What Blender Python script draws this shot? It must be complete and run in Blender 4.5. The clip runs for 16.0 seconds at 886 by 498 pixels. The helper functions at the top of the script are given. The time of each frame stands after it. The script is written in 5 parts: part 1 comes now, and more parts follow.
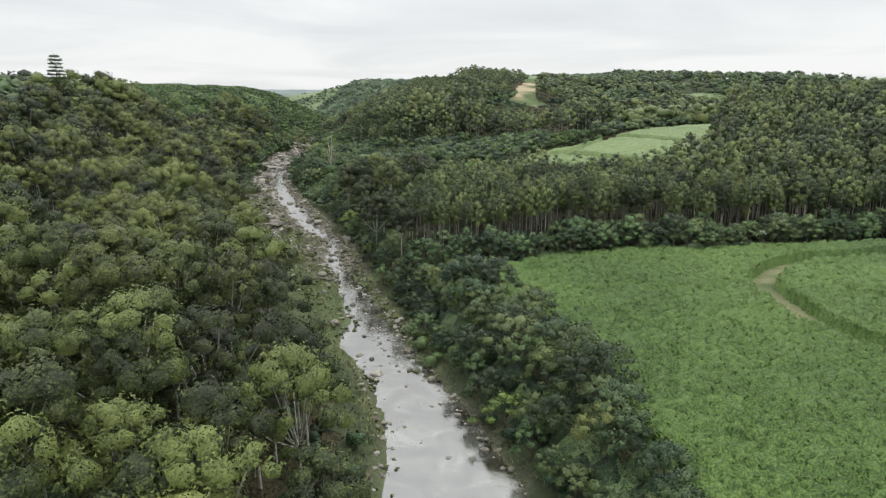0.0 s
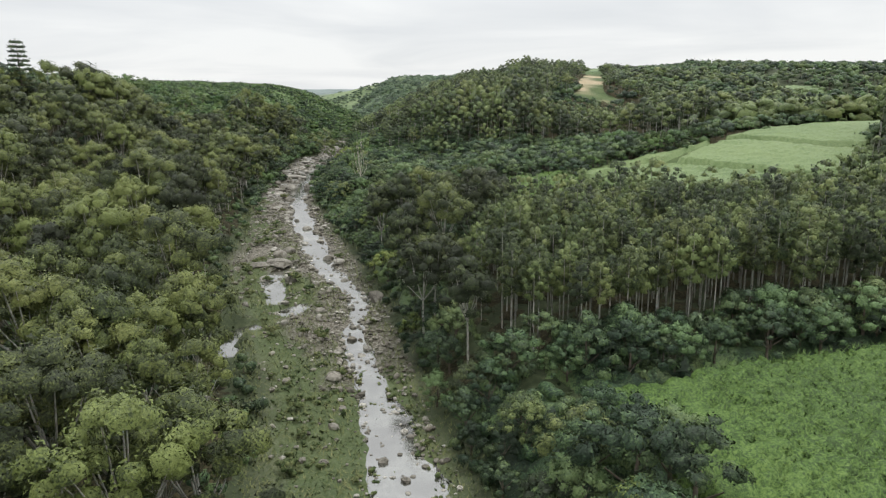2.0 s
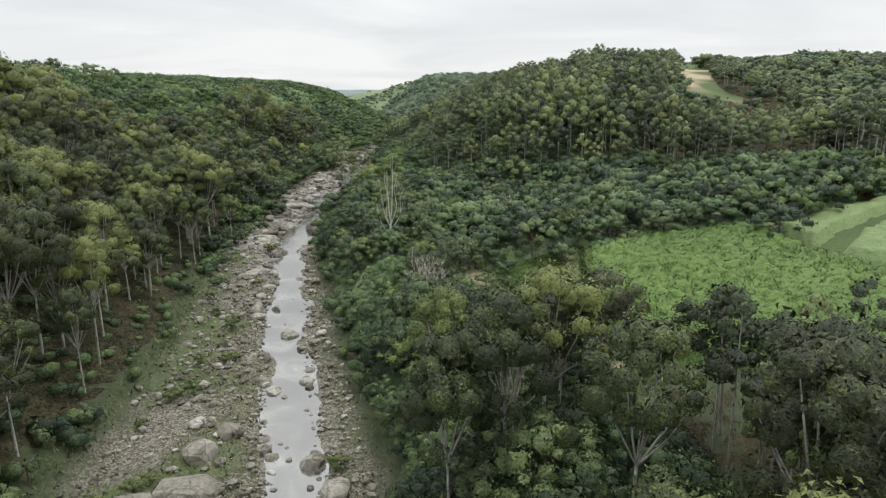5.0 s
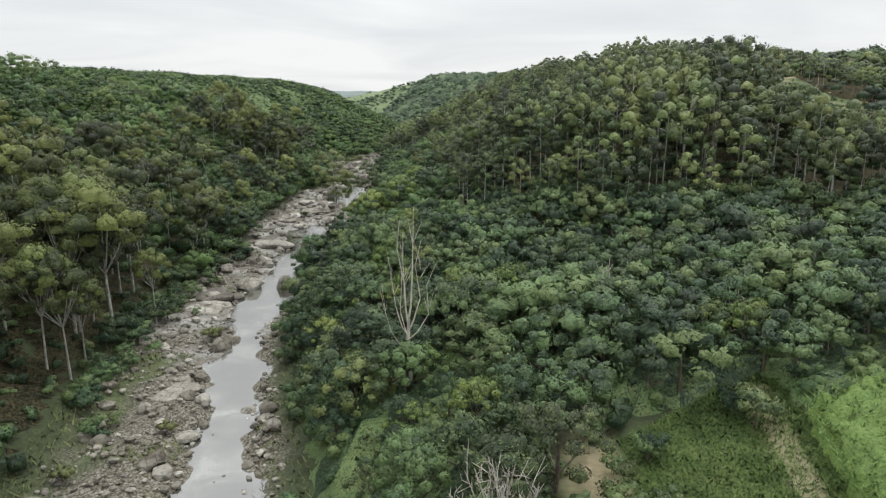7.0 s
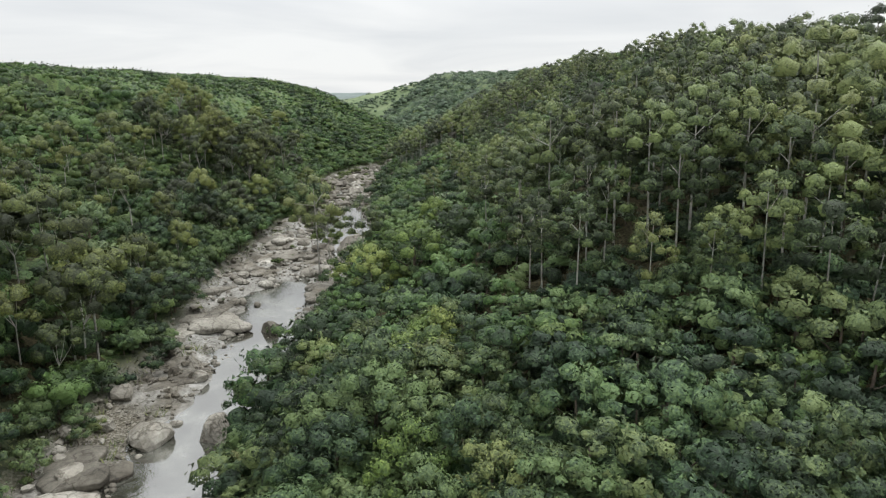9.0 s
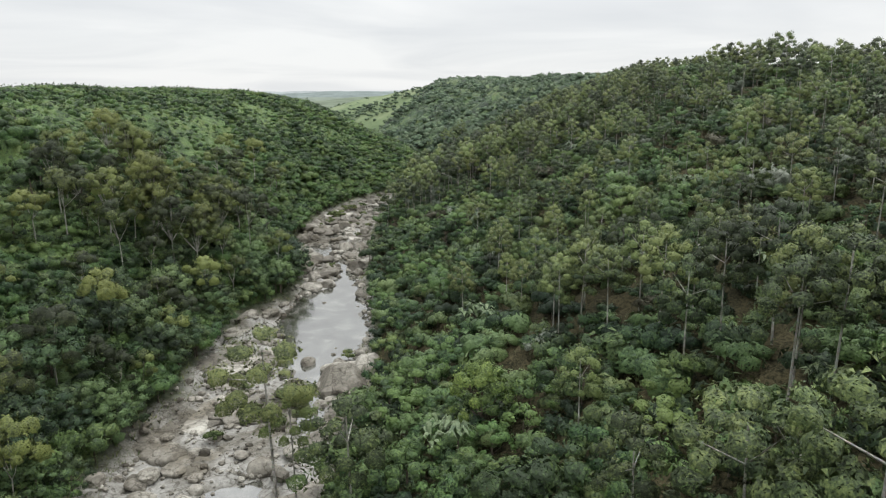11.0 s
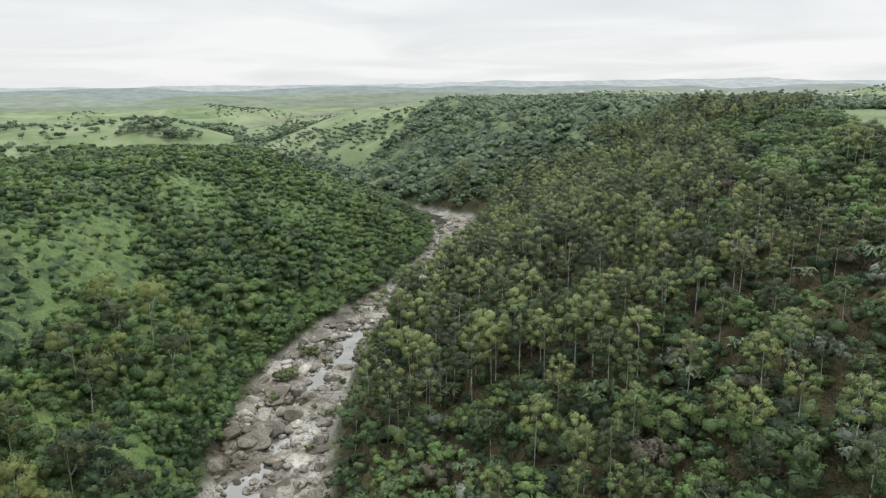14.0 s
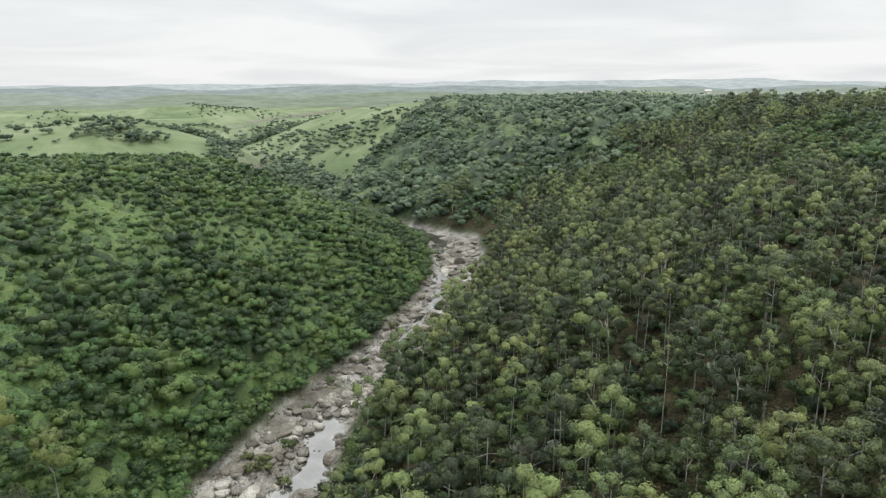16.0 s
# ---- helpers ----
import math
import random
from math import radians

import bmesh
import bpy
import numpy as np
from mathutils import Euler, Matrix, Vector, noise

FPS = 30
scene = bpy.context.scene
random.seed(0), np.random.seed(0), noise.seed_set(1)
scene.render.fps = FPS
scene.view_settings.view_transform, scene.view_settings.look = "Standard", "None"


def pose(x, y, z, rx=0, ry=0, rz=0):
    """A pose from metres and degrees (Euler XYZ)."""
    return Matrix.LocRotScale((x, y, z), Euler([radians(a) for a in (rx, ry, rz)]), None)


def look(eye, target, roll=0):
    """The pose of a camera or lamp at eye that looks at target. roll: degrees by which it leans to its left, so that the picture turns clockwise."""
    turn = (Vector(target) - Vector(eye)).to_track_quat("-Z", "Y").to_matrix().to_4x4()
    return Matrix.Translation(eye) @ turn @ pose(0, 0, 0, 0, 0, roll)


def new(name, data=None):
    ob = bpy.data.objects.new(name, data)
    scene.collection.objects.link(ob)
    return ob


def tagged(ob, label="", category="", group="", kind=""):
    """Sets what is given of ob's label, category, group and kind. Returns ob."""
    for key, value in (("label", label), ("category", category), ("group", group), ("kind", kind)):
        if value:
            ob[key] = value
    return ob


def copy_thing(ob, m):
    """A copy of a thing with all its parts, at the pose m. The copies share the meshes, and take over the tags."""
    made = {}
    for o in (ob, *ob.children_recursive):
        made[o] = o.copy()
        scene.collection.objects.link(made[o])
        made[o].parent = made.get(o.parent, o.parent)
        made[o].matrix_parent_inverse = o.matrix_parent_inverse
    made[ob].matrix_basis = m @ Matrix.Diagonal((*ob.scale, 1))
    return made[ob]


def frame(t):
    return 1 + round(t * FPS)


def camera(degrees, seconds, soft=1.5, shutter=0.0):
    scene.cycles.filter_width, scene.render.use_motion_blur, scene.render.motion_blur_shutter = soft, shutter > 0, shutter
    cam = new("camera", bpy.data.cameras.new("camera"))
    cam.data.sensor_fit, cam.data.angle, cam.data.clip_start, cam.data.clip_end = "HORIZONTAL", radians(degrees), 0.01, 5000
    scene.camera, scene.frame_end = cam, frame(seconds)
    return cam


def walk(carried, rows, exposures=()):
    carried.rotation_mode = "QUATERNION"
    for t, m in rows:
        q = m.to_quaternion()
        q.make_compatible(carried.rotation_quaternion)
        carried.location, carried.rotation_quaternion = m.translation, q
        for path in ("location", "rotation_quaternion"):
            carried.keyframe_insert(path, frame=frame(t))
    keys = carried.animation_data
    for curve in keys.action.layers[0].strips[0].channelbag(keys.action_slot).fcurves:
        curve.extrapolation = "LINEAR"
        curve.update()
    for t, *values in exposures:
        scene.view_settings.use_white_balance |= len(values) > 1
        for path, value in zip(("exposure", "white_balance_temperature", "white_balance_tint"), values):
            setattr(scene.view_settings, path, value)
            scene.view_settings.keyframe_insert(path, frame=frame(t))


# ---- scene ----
cam = camera(66.0, 16.0, soft=1.25)
# seconds, x, y, z, pitch, lean, yaw
PATH = [
    (0.0, 0.00, 0.00, 32.80, -12.93, -0.19, 1.05),
    (0.5, -1.03, 12.59, 32.25, -12.98, -0.19, 2.79),
    (1.0, -2.71, 25.05, 31.70, -12.96, -0.38, 3.08),
    (1.5, -4.83, 38.04, 31.17, -12.96, -0.61, 3.41),
    (2.0, -6.97, 50.93, 30.87, -12.99, -0.72, 4.25),
    (2.5, -9.03, 63.79, 30.54, -12.96, -0.94, 4.55),
    (3.0, -10.94, 76.25, 30.33, -12.98, -1.18, 4.88),
    (3.5, -13.34, 89.18, 29.87, -12.92, -1.18, 5.29),
    (4.0, -15.90, 102.38, 29.44, -12.90, -1.07, 6.41),
    (6.5, -30.14, 162.19, 28.97, -12.76, -0.15, 6.57),
    (7.0, -32.30, 174.09, 28.68, -12.70, -0.25, 6.63),
    (7.5, -34.38, 185.49, 28.44, -12.61, -0.26, 6.67),
    (8.0, -36.52, 197.34, 28.22, -12.62, -0.43, 6.78),
    (10.5, -50.65, 255.18, 31.48, -12.53, -0.60, 6.47),
    (11.0, -52.16, 267.34, 35.87, -12.85, -0.30, 6.53),
    (11.5, -53.70, 279.55, 40.92, -13.09, -0.18, 6.59),
    (12.0, -55.61, 291.53, 46.44, -13.34, -0.29, 6.62),
    (12.5, -56.56, 303.21, 52.30, -13.78, -0.56, 6.85),
    (13.0, -57.56, 316.19, 57.01, -14.04, -1.01, 7.17),
    (13.5, -59.08, 328.27, 57.53, -13.99, -0.77, 7.31),
    (14.0, -61.05, 338.93, 56.98, -13.77, -0.52, 6.24),
    (14.5, -63.41, 351.18, 56.70, -13.76, -0.31, 5.51),
    (15.0, -65.12, 362.11, 56.46, -13.74, -0.31, 5.57),
    (15.5, -66.98, 372.73, 56.17, -13.77, -0.30, 5.52),
    (16.0, -68.52, 384.21, 55.71, -13.79, -0.29, 5.55),
]
walk(cam, [(t, pose(x, y, z, 90 + p, 0, w) @ pose(0, 0, 0, 0, 0, r)) for t, x, y, z, p, r, w in PATH])

# ---- world, sun ----
sky_world = bpy.data.worlds.new("overcast_sky")
scene.world = sky_world
sky_world.use_nodes = True
wn, wl = sky_world.node_tree.nodes, sky_world.node_tree.links
wn.clear()
w_out = wn.new("ShaderNodeOutputWorld")
w_add = wn.new("ShaderNodeMixShader")
w_add.inputs[0].default_value = 0.92
w_sky = wn.new("ShaderNodeTexSky")
w_sky.sky_type, w_sky.sun_disc = "NISHITA", False
w_sky.sun_elevation, w_sky.sun_rotation = radians(72), radians(37)
w_b1 = wn.new("ShaderNodeBackground")
w_b1.inputs["Strength"].default_value = 0.1
wl.new(w_sky.outputs["Color"], w_b1.inputs["Color"])
# cloud cover: a flat layer of stratus seen from below
w_geo = wn.new("ShaderNodeTexCoord")
w_sep = wn.new("ShaderNodeSeparateXYZ")
wl.new(w_geo.outputs["Generated"], w_sep.inputs[0])
w_up = wn.new("ShaderNodeMath")
w_up.operation = "MAXIMUM"
w_up.inputs[1].default_value = 0.0
wl.new(w_sep.outputs["Z"], w_up.inputs[0])
w_den = wn.new("ShaderNodeMath")
w_den.operation = "ADD"
w_den.inputs[1].default_value = 0.09
wl.new(w_up.outputs[0], w_den.inputs[0])
w_div = wn.new("ShaderNodeVectorMath")
w_div.operation = "DIVIDE"
w_com = wn.new("ShaderNodeCombineXYZ")
for i in range(3):
    wl.new(w_den.outputs[0], w_com.inputs[i])
wl.new(w_geo.outputs["Generated"], w_div.inputs[0])
wl.new(w_com.outputs[0], w_div.inputs[1])
w_noise = wn.new("ShaderNodeTexNoise")
w_noise.inputs["Scale"].default_value = 0.42
w_noise.inputs["Detail"].default_value = 5.0
w_noise.inputs["Roughness"].default_value = 0.5
w_noise.inputs["Distortion"].default_value = 0.6
wl.new(w_div.outputs[0], w_noise.inputs["Vector"])
w_ramp = wn.new("ShaderNodeValToRGB")
w_ramp.color_ramp.elements[0].position, w_ramp.color_ramp.elements[0].color = 0.34, (0.78, 0.80, 0.82, 1)
w_ramp.color_ramp.elements[1].position, w_ramp.color_ramp.elements[1].color = 0.60, (0.93, 0.94, 0.94, 1)
wl.new(w_noise.outputs["Fac"], w_ramp.inputs["Fac"])
w_b2 = wn.new("ShaderNodeBackground")
# an overcast sky grows brighter towards the zenith
w_zen = wn.new("ShaderNodeMath")
w_zen.operation = "MULTIPLY_ADD"
w_zen.inputs[1].default_value, w_zen.inputs[2].default_value = 1.95, 1.03
w_sq = wn.new("ShaderNodeMath")
w_sq.operation = "SUBTRACT"
w_sq.use_clamp = True
w_sq.inputs[1].default_value = 0.11
wl.new(w_up.outputs[0], w_sq.inputs[0])
wl.new(w_sq.outputs[0], w_zen.inputs[0])
wl.new(w_zen.outputs[0], w_b2.inputs["Strength"])
wl.new(w_ramp.outputs["Color"], w_b2.inputs["Color"])
wl.new(w_b1.outputs[0], w_add.inputs[1])
wl.new(w_b2.outputs[0], w_add.inputs[2])
wl.new(w_add.outputs[0], w_out.inputs["Surface"])

sun = new("sun", bpy.data.lights.new("sun", "SUN"))
sun.data.energy, sun.data.angle, sun.data.color = 1.5, radians(14), (1.0, 0.985, 0.945)
sun.matrix_world = look((0, 0, 200), (-35, -45, 30))

# ---- materials ----


def material(name):
    m = bpy.data.materials.new(name)
    m.use_nodes = True
    n = m.node_tree.nodes
    return m, n, m.node_tree.links, n["Principled BSDF"]


def ramp(n, stops):
    r = n.new("ShaderNodeValToRGB")
    e = r.color_ramp.elements
    while len(e) < len(stops):
        e.new(0.5)
    for k, (p, c) in zip(e, stops):
        k.position, k.color = p, (*c, 1)
    return r


def noise_node(n, l, scale, detail=4.0, rough=0.55, distort=0.0):
    g = n.new("ShaderNodeNewGeometry")
    t = n.new("ShaderNodeTexNoise")
    t.inputs["Scale"].default_value = scale
    t.inputs["Detail"].default_value = detail
    t.inputs["Roughness"].default_value = rough
    t.inputs["Distortion"].default_value = distort
    l.new(g.outputs["Position"], t.inputs["Vector"])
    return t


def mixed(n, l, fac, a, b, blend="MIX"):
    m = n.new("ShaderNodeMix")
    m.data_type, m.blend_type = "RGBA", blend
    for sock, v in ((m.inputs[0], fac), (m.inputs[6], a), (m.inputs[7], b)):
        if isinstance(v, (int, float)):
            sock.default_value = v
        elif isinstance(v, tuple):
            sock.default_value = (*v, 1)
        else:
            l.new(v, sock)
    return m.outputs[2]


def foliage(name, dark, mid, light, patch=0.16, rough=0.55, gloss=0.25, grain=5.2, speckle=1.5, plants=0.36, hue=0.016, gaps=0.425, patchy=0.8):
    """Leaves: mottled sprays, every plant with its own tone and tint, patches of lighter growth."""
    m, n, l, b = material(name)
    g = n.new("ShaderNodeNewGeometry")
    o = n.new("ShaderNodeObjectInfo")
    big = noise_node(n, l, patch, 4.0, 0.6)
    spray = noise_node(n, l, grain, 3.0, 0.65, 0.3)
    tuft = noise_node(n, l, grain * 0.24, 2.0)
    own = n.new("ShaderNodeMath")
    own.operation = "ADD"
    l.new(o.outputs["Random"], own.inputs[0])
    l.new(attribute(n, "plant"), own.inputs[1])
    each = n.new("ShaderNodeMath")
    each.operation = "FRACT"
    l.new(own.outputs[0], each.inputs[0])
    tone = None
    for sock, gain, bias in ((g.outputs["Random Per Island"], 0.24, -0.12), (each.outputs[0], plants, -plants / 2), (big.outputs["Fac"], patchy, -patchy / 2), (tuft.outputs["Fac"], 0.5, -0.25), (spray.outputs["Fac"], speckle, 0.5 - speckle / 2)):
        k = n.new("ShaderNodeMath")
        k.operation = "MULTIPLY_ADD"
        l.new(sock, k.inputs[0])
        k.inputs[1].default_value, k.inputs[2].default_value = gain, bias
        if tone is None:
            tone = k.outputs[0]
        else:
            q = n.new("ShaderNodeMath")
            q.operation = "ADD"
            l.new(tone, q.inputs[0])
            l.new(k.outputs[0], q.inputs[1])
            tone = q.outputs[0]
    r = ramp(n, ((0.20, tuple(c * 0.6 for c in dark)), (0.33, dark), (0.50, mid), (0.76, light)))
    l.new(tone, r.inputs["Fac"])
    tint = n.new("ShaderNodeMath")
    tint.operation = "MULTIPLY"
    l.new(each.outputs[0], tint.inputs[0])
    tint.inputs[1].default_value = 7.0
    wrap = n.new("ShaderNodeMath")
    wrap.operation = "FRACT"
    l.new(tint.outputs[0], wrap.inputs[0])
    turn = n.new("ShaderNodeMath")
    turn.operation = "MULTIPLY_ADD"
    l.new(wrap.outputs[0], turn.inputs[0])
    turn.inputs[1].default_value, turn.inputs[2].default_value = 2 * hue, 0.5 - hue
    shift = n.new("ShaderNodeHueSaturation")
    l.new(turn.outputs[0], shift.inputs["Hue"])
    l.new(r.outputs["Color"], shift.inputs["Color"])
    l.new(shift.outputs["Color"], b.inputs["Base Color"])
    b.inputs["Roughness"].default_value = rough
    b.inputs["Specular IOR Level"].default_value = gloss
    bump = n.new("ShaderNodeBump")
    bump.inputs["Strength"].default_value = 0.7
    bump.inputs["Distance"].default_value = 0.7 / grain
    l.new(spray.outputs["Fac"], bump.inputs["Height"])
    l.new(bump.outputs["Normal"], b.inputs["Normal"])
    if gaps:
        # the sprays are open: holes between single leaves
        hole = noise_node(n, l, grain * 1.5, 3.0, 0.6, 0.3)
        cut = n.new("ShaderNodeMath")
        cut.operation = "GREATER_THAN"
        l.new(hole.outputs["Fac"], cut.inputs[0])
        cut.inputs[1].default_value = gaps
        l.new(cut.outputs[0], b.inputs["Alpha"])
    return m


def attribute(n, name):
    a = n.new("ShaderNodeAttribute")
    a.attribute_name = name
    return a.outputs["Fac"]


LEAF_EUC = foliage("gum_leaves", (0.020, 0.029, 0.010), (0.046, 0.061, 0.018), (0.138, 0.162, 0.044), grain=7.0, plants=0.56, hue=0.010)
LEAF_PLANT = foliage("plantation_leaves", (0.028, 0.042, 0.018), (0.064, 0.090, 0.034), (0.152, 0.186, 0.062), grain=6.0, plants=0.52)
LEAF_DARK = foliage("dark_broad_leaves", (0.022, 0.043, 0.021), (0.049, 0.082, 0.035), (0.114, 0.162, 0.060), plants=0.56, hue=0.022)
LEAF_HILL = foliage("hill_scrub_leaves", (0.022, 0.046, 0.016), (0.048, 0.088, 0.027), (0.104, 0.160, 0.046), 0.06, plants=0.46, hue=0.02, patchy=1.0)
LEAF_PALE = foliage("grey_green_leaves", (0.07, 0.09, 0.06), (0.12, 0.145, 0.105), (0.20, 0.225, 0.18))
LEAF_DRY = foliage("dry_brown_leaves", (0.050, 0.048, 0.030), (0.088, 0.084, 0.055), (0.140, 0.134, 0.095))
LEAF_BANANA = foliage("banana_leaves", (0.05, 0.08, 0.038), (0.085, 0.125, 0.056), (0.15, 0.195, 0.10), 0.3, 0.4, 0.4, 3.0, 1.2, 0.3, 0.01, 0)
LEAF_CANE = foliage("sugarcane_leaves", (0.038, 0.074, 0.015), (0.062, 0.112, 0.022), (0.108, 0.166, 0.040), 0.03, 0.6, 0.2, 5.0, 2.0, 0, 0, 0)
LEAF_CANE_HILL = foliage("hill_sugarcane_leaves", (0.072, 0.115, 0.040), (0.108, 0.158, 0.058), (0.155, 0.205, 0.084), 0.03, 0.6, 0.2, 5.0, 1.5, 0, 0, 0)
LEAF_GRASS = foliage("bank_grass", (0.045, 0.065, 0.026), (0.084, 0.110, 0.042), (0.150, 0.158, 0.072), 0.2, 0.7, 0.1, 2.0, 1.4, 0.2, 0.01, 0)
LEAF_MEADOW = foliage("meadow_grass", (0.036, 0.062, 0.018), (0.060, 0.096, 0.026), (0.110, 0.150, 0.048), 0.25, 0.7, 0.1, 3.0, 1.2, 0, 0, 0)
LEAF_LIME = foliage("lime_green_leaves", (0.050, 0.080, 0.020), (0.110, 0.155, 0.036), (0.200, 0.250, 0.066), 0.3)
# far woods: leaf colour made paler and bluer to stand for haze
LEAF_HAZED = foliage("hazed_far_leaves", (0.046, 0.074, 0.046), (0.082, 0.120, 0.072), (0.135, 0.180, 0.108), 0.05, 0.6, 0.2, 1.6, 1.2, 0.4, 0.015, 0.40)


def bark(name, a, b_, c, scale=1.4):
    m, n, l, b = material(name)
    t = noise_node(n, l, scale, 5.0, 0.65, 0.8)
    f = noise_node(n, l, scale * 7, 3.0)
    r = ramp(n, ((0.3, a), (0.52, b_), (0.72, c)))
    l.new(t.outputs["Fac"], r.inputs["Fac"])
    l.new(mixed(n, l, 0.35, r.outputs["Color"], f.outputs["Color"], "OVERLAY"), b.inputs["Base Color"])
    b.inputs["Roughness"].default_value = 0.85
    return m


BARK_GUM = bark("pale_gum_bark", (0.15, 0.14, 0.125), (0.31, 0.30, 0.27), (0.50, 0.49, 0.45))
BARK_DARK = bark("dark_bark", (0.05, 0.04, 0.03), (0.10, 0.08, 0.06), (0.17, 0.14, 0.11))
BARK_DEAD = bark("bleached_dead_wood", (0.26, 0.24, 0.20), (0.42, 0.39, 0.34), (0.55, 0.53, 0.48))


def rock_colour(n, l):
    """Weathered grey-buff bedrock with dark joints and lichen stains."""
    t1 = noise_node(n, l, 0.30, 5.0, 0.6, 0.5)
    t2 = noise_node(n, l, 2.8, 6.0, 0.72)
    r1 = ramp(n, ((0.30, (0.118, 0.114, 0.100)), (0.48, (0.270, 0.268, 0.248)), (0.68, (0.47, 0.465, 0.44))))
    r2 = ramp(n, ((0.35, (0.08, 0.072, 0.062)), (0.52, (0.285, 0.282, 0.262)), (0.72, (0.46, 0.44, 0.41))))
    l.new(t1.outputs["Fac"], r1.inputs["Fac"])
    l.new(t2.outputs["Fac"], r2.inputs["Fac"])
    c = mixed(n, l, 0.5, r1.outputs["Color"], r2.outputs["Color"])
    v = n.new("ShaderNodeTexVoronoi")
    v.feature = "DISTANCE_TO_EDGE"
    v.inputs["Scale"].default_value = 0.42
    warp = noise_node(n, l, 0.8, 3.0)
    g = n.new("ShaderNodeNewGeometry")
    add = n.new("ShaderNodeVectorMath")
    add.operation = "MULTIPLY_ADD"
    l.new(warp.outputs["Color"], add.inputs[0])
    add.inputs[1].default_value = (2.2, 2.2, 2.2)
    l.new(g.outputs["Position"], add.inputs[2])
    l.new(add.outputs[0], v.inputs["Vector"])
    stain = noise_node(n, l, 0.11, 4.0, 0.65, 1.0)
    dirt = ramp(n, ((0.36, (0.42, 0.39, 0.34)), (0.56, (1.0, 1.0, 1.0))))
    l.new(stain.outputs["Fac"], dirt.inputs["Fac"])
    c = mixed(n, l, 1.0, c, dirt.outputs["Color"], "MULTIPLY")
    joint = ramp(n, ((0.0, (0.42, 0.40, 0.37)), (0.045, (1, 1, 1))))
    l.new(v.outputs["Distance"], joint.inputs["Fac"])
    return mixed(n, l, 1.0, c, joint.outputs["Color"], "MULTIPLY"), t2.outputs["Fac"]


def ground_material():
    m, n, l, b = material("valley_ground")
    t1 = noise_node(n, l, 0.13, 5.0, 0.6)
    t2 = noise_node(n, l, 1.6, 5.0, 0.65)
    soil = ramp(n, ((0.3, (0.024, 0.032, 0.016)), (0.5, (0.040, 0.052, 0.025)), (0.7, (0.062, 0.070, 0.036))))
    l.new(t2.outputs["Fac"], soil.inputs["Fac"])
    grass = ramp(n, ((0.3, (0.036, 0.060, 0.021)), (0.5, (0.066, 0.094, 0.035)), (0.7, (0.112, 0.126, 0.056))))
    gsum = n.new("ShaderNodeMath")
    gsum.operation = "MULTIPLY_ADD"
    l.new(t1.outputs["Fac"], gsum.inputs[0])
    gsum.inputs[1].default_value = 0.6
    g2 = n.new("ShaderNodeMath")
    g2.operation = "MULTIPLY"
    l.new(t2.outputs["Fac"], g2.inputs[0])
    g2.inputs[1].default_value = 0.4
    l.new(g2.outputs[0], gsum.inputs[2])
    l.new(gsum.outputs[0], grass.inputs["Fac"])
    # stones and silt of the river bed
    v = n.new("ShaderNodeTexVoronoi")
    v.inputs["Scale"].default_value = 6.5
    g = n.new("ShaderNodeNewGeometry")
    l.new(g.outputs["Position"], v.inputs["Vector"])
    stones = mixed(n, l, 0.6, v.outputs["Color"], (0.5, 0.5, 0.5))
    bw = n.new("ShaderNodeRGBToBW")
    l.new(stones, bw.inputs[0])
    grav = ramp(n, ((0.36, (0.045, 0.040, 0.027)), (0.5, (0.104, 0.094, 0.072)), (0.66, (0.245, 0.232, 0.20))))
    l.new(bw.outputs[0], grav.inputs["Fac"])
    rock, fine = rock_colour(n, l)
    sand = ramp(n, ((0.35, (0.28, 0.22, 0.14)), (0.65, (0.42, 0.35, 0.24))))
    l.new(t2.outputs["Fac"], sand.inputs["Fac"])
    c = mixed(n, l, attribute(n, "grass"), soil.outputs["Color"], grass.outputs["Color"])
    # pale pasture grass, with the haze of distance put into its colour
    hazed_grass = ramp(n, ((0.34, (0.080, 0.120, 0.055)), (0.5, (0.138, 0.182, 0.092)), (0.66, (0.205, 0.238, 0.140))))
    sward = noise_node(n, l, 0.022, 5.0, 0.65, 0.6)
    l.new(sward.outputs["Fac"], hazed_grass.inputs["Fac"])
    c = mixed(n, l, attribute(n, "pasture"), c, hazed_grass.outputs["Color"])
    c = mixed(n, l, attribute(n, "gravel"), c, grav.outputs["Color"])
    c = mixed(n, l, attribute(n, "rock"), c, rock)
    c = mixed(n, l, attribute(n, "sand"), c, sand.outputs["Color"])
    l.new(c, b.inputs["Base Color"])
    b.inputs["Roughness"].default_value = 0.9
    b.inputs["Specular IOR Level"].default_value = 0.2
    bump = n.new("ShaderNodeBump")
    bump.inputs["Strength"].default_value = 0.6
    bump.inputs["Distance"].default_value = 0.15
    l.new(fine, bump.inputs["Height"])
    l.new(bump.outputs["Normal"], b.inputs["Normal"])
    return m


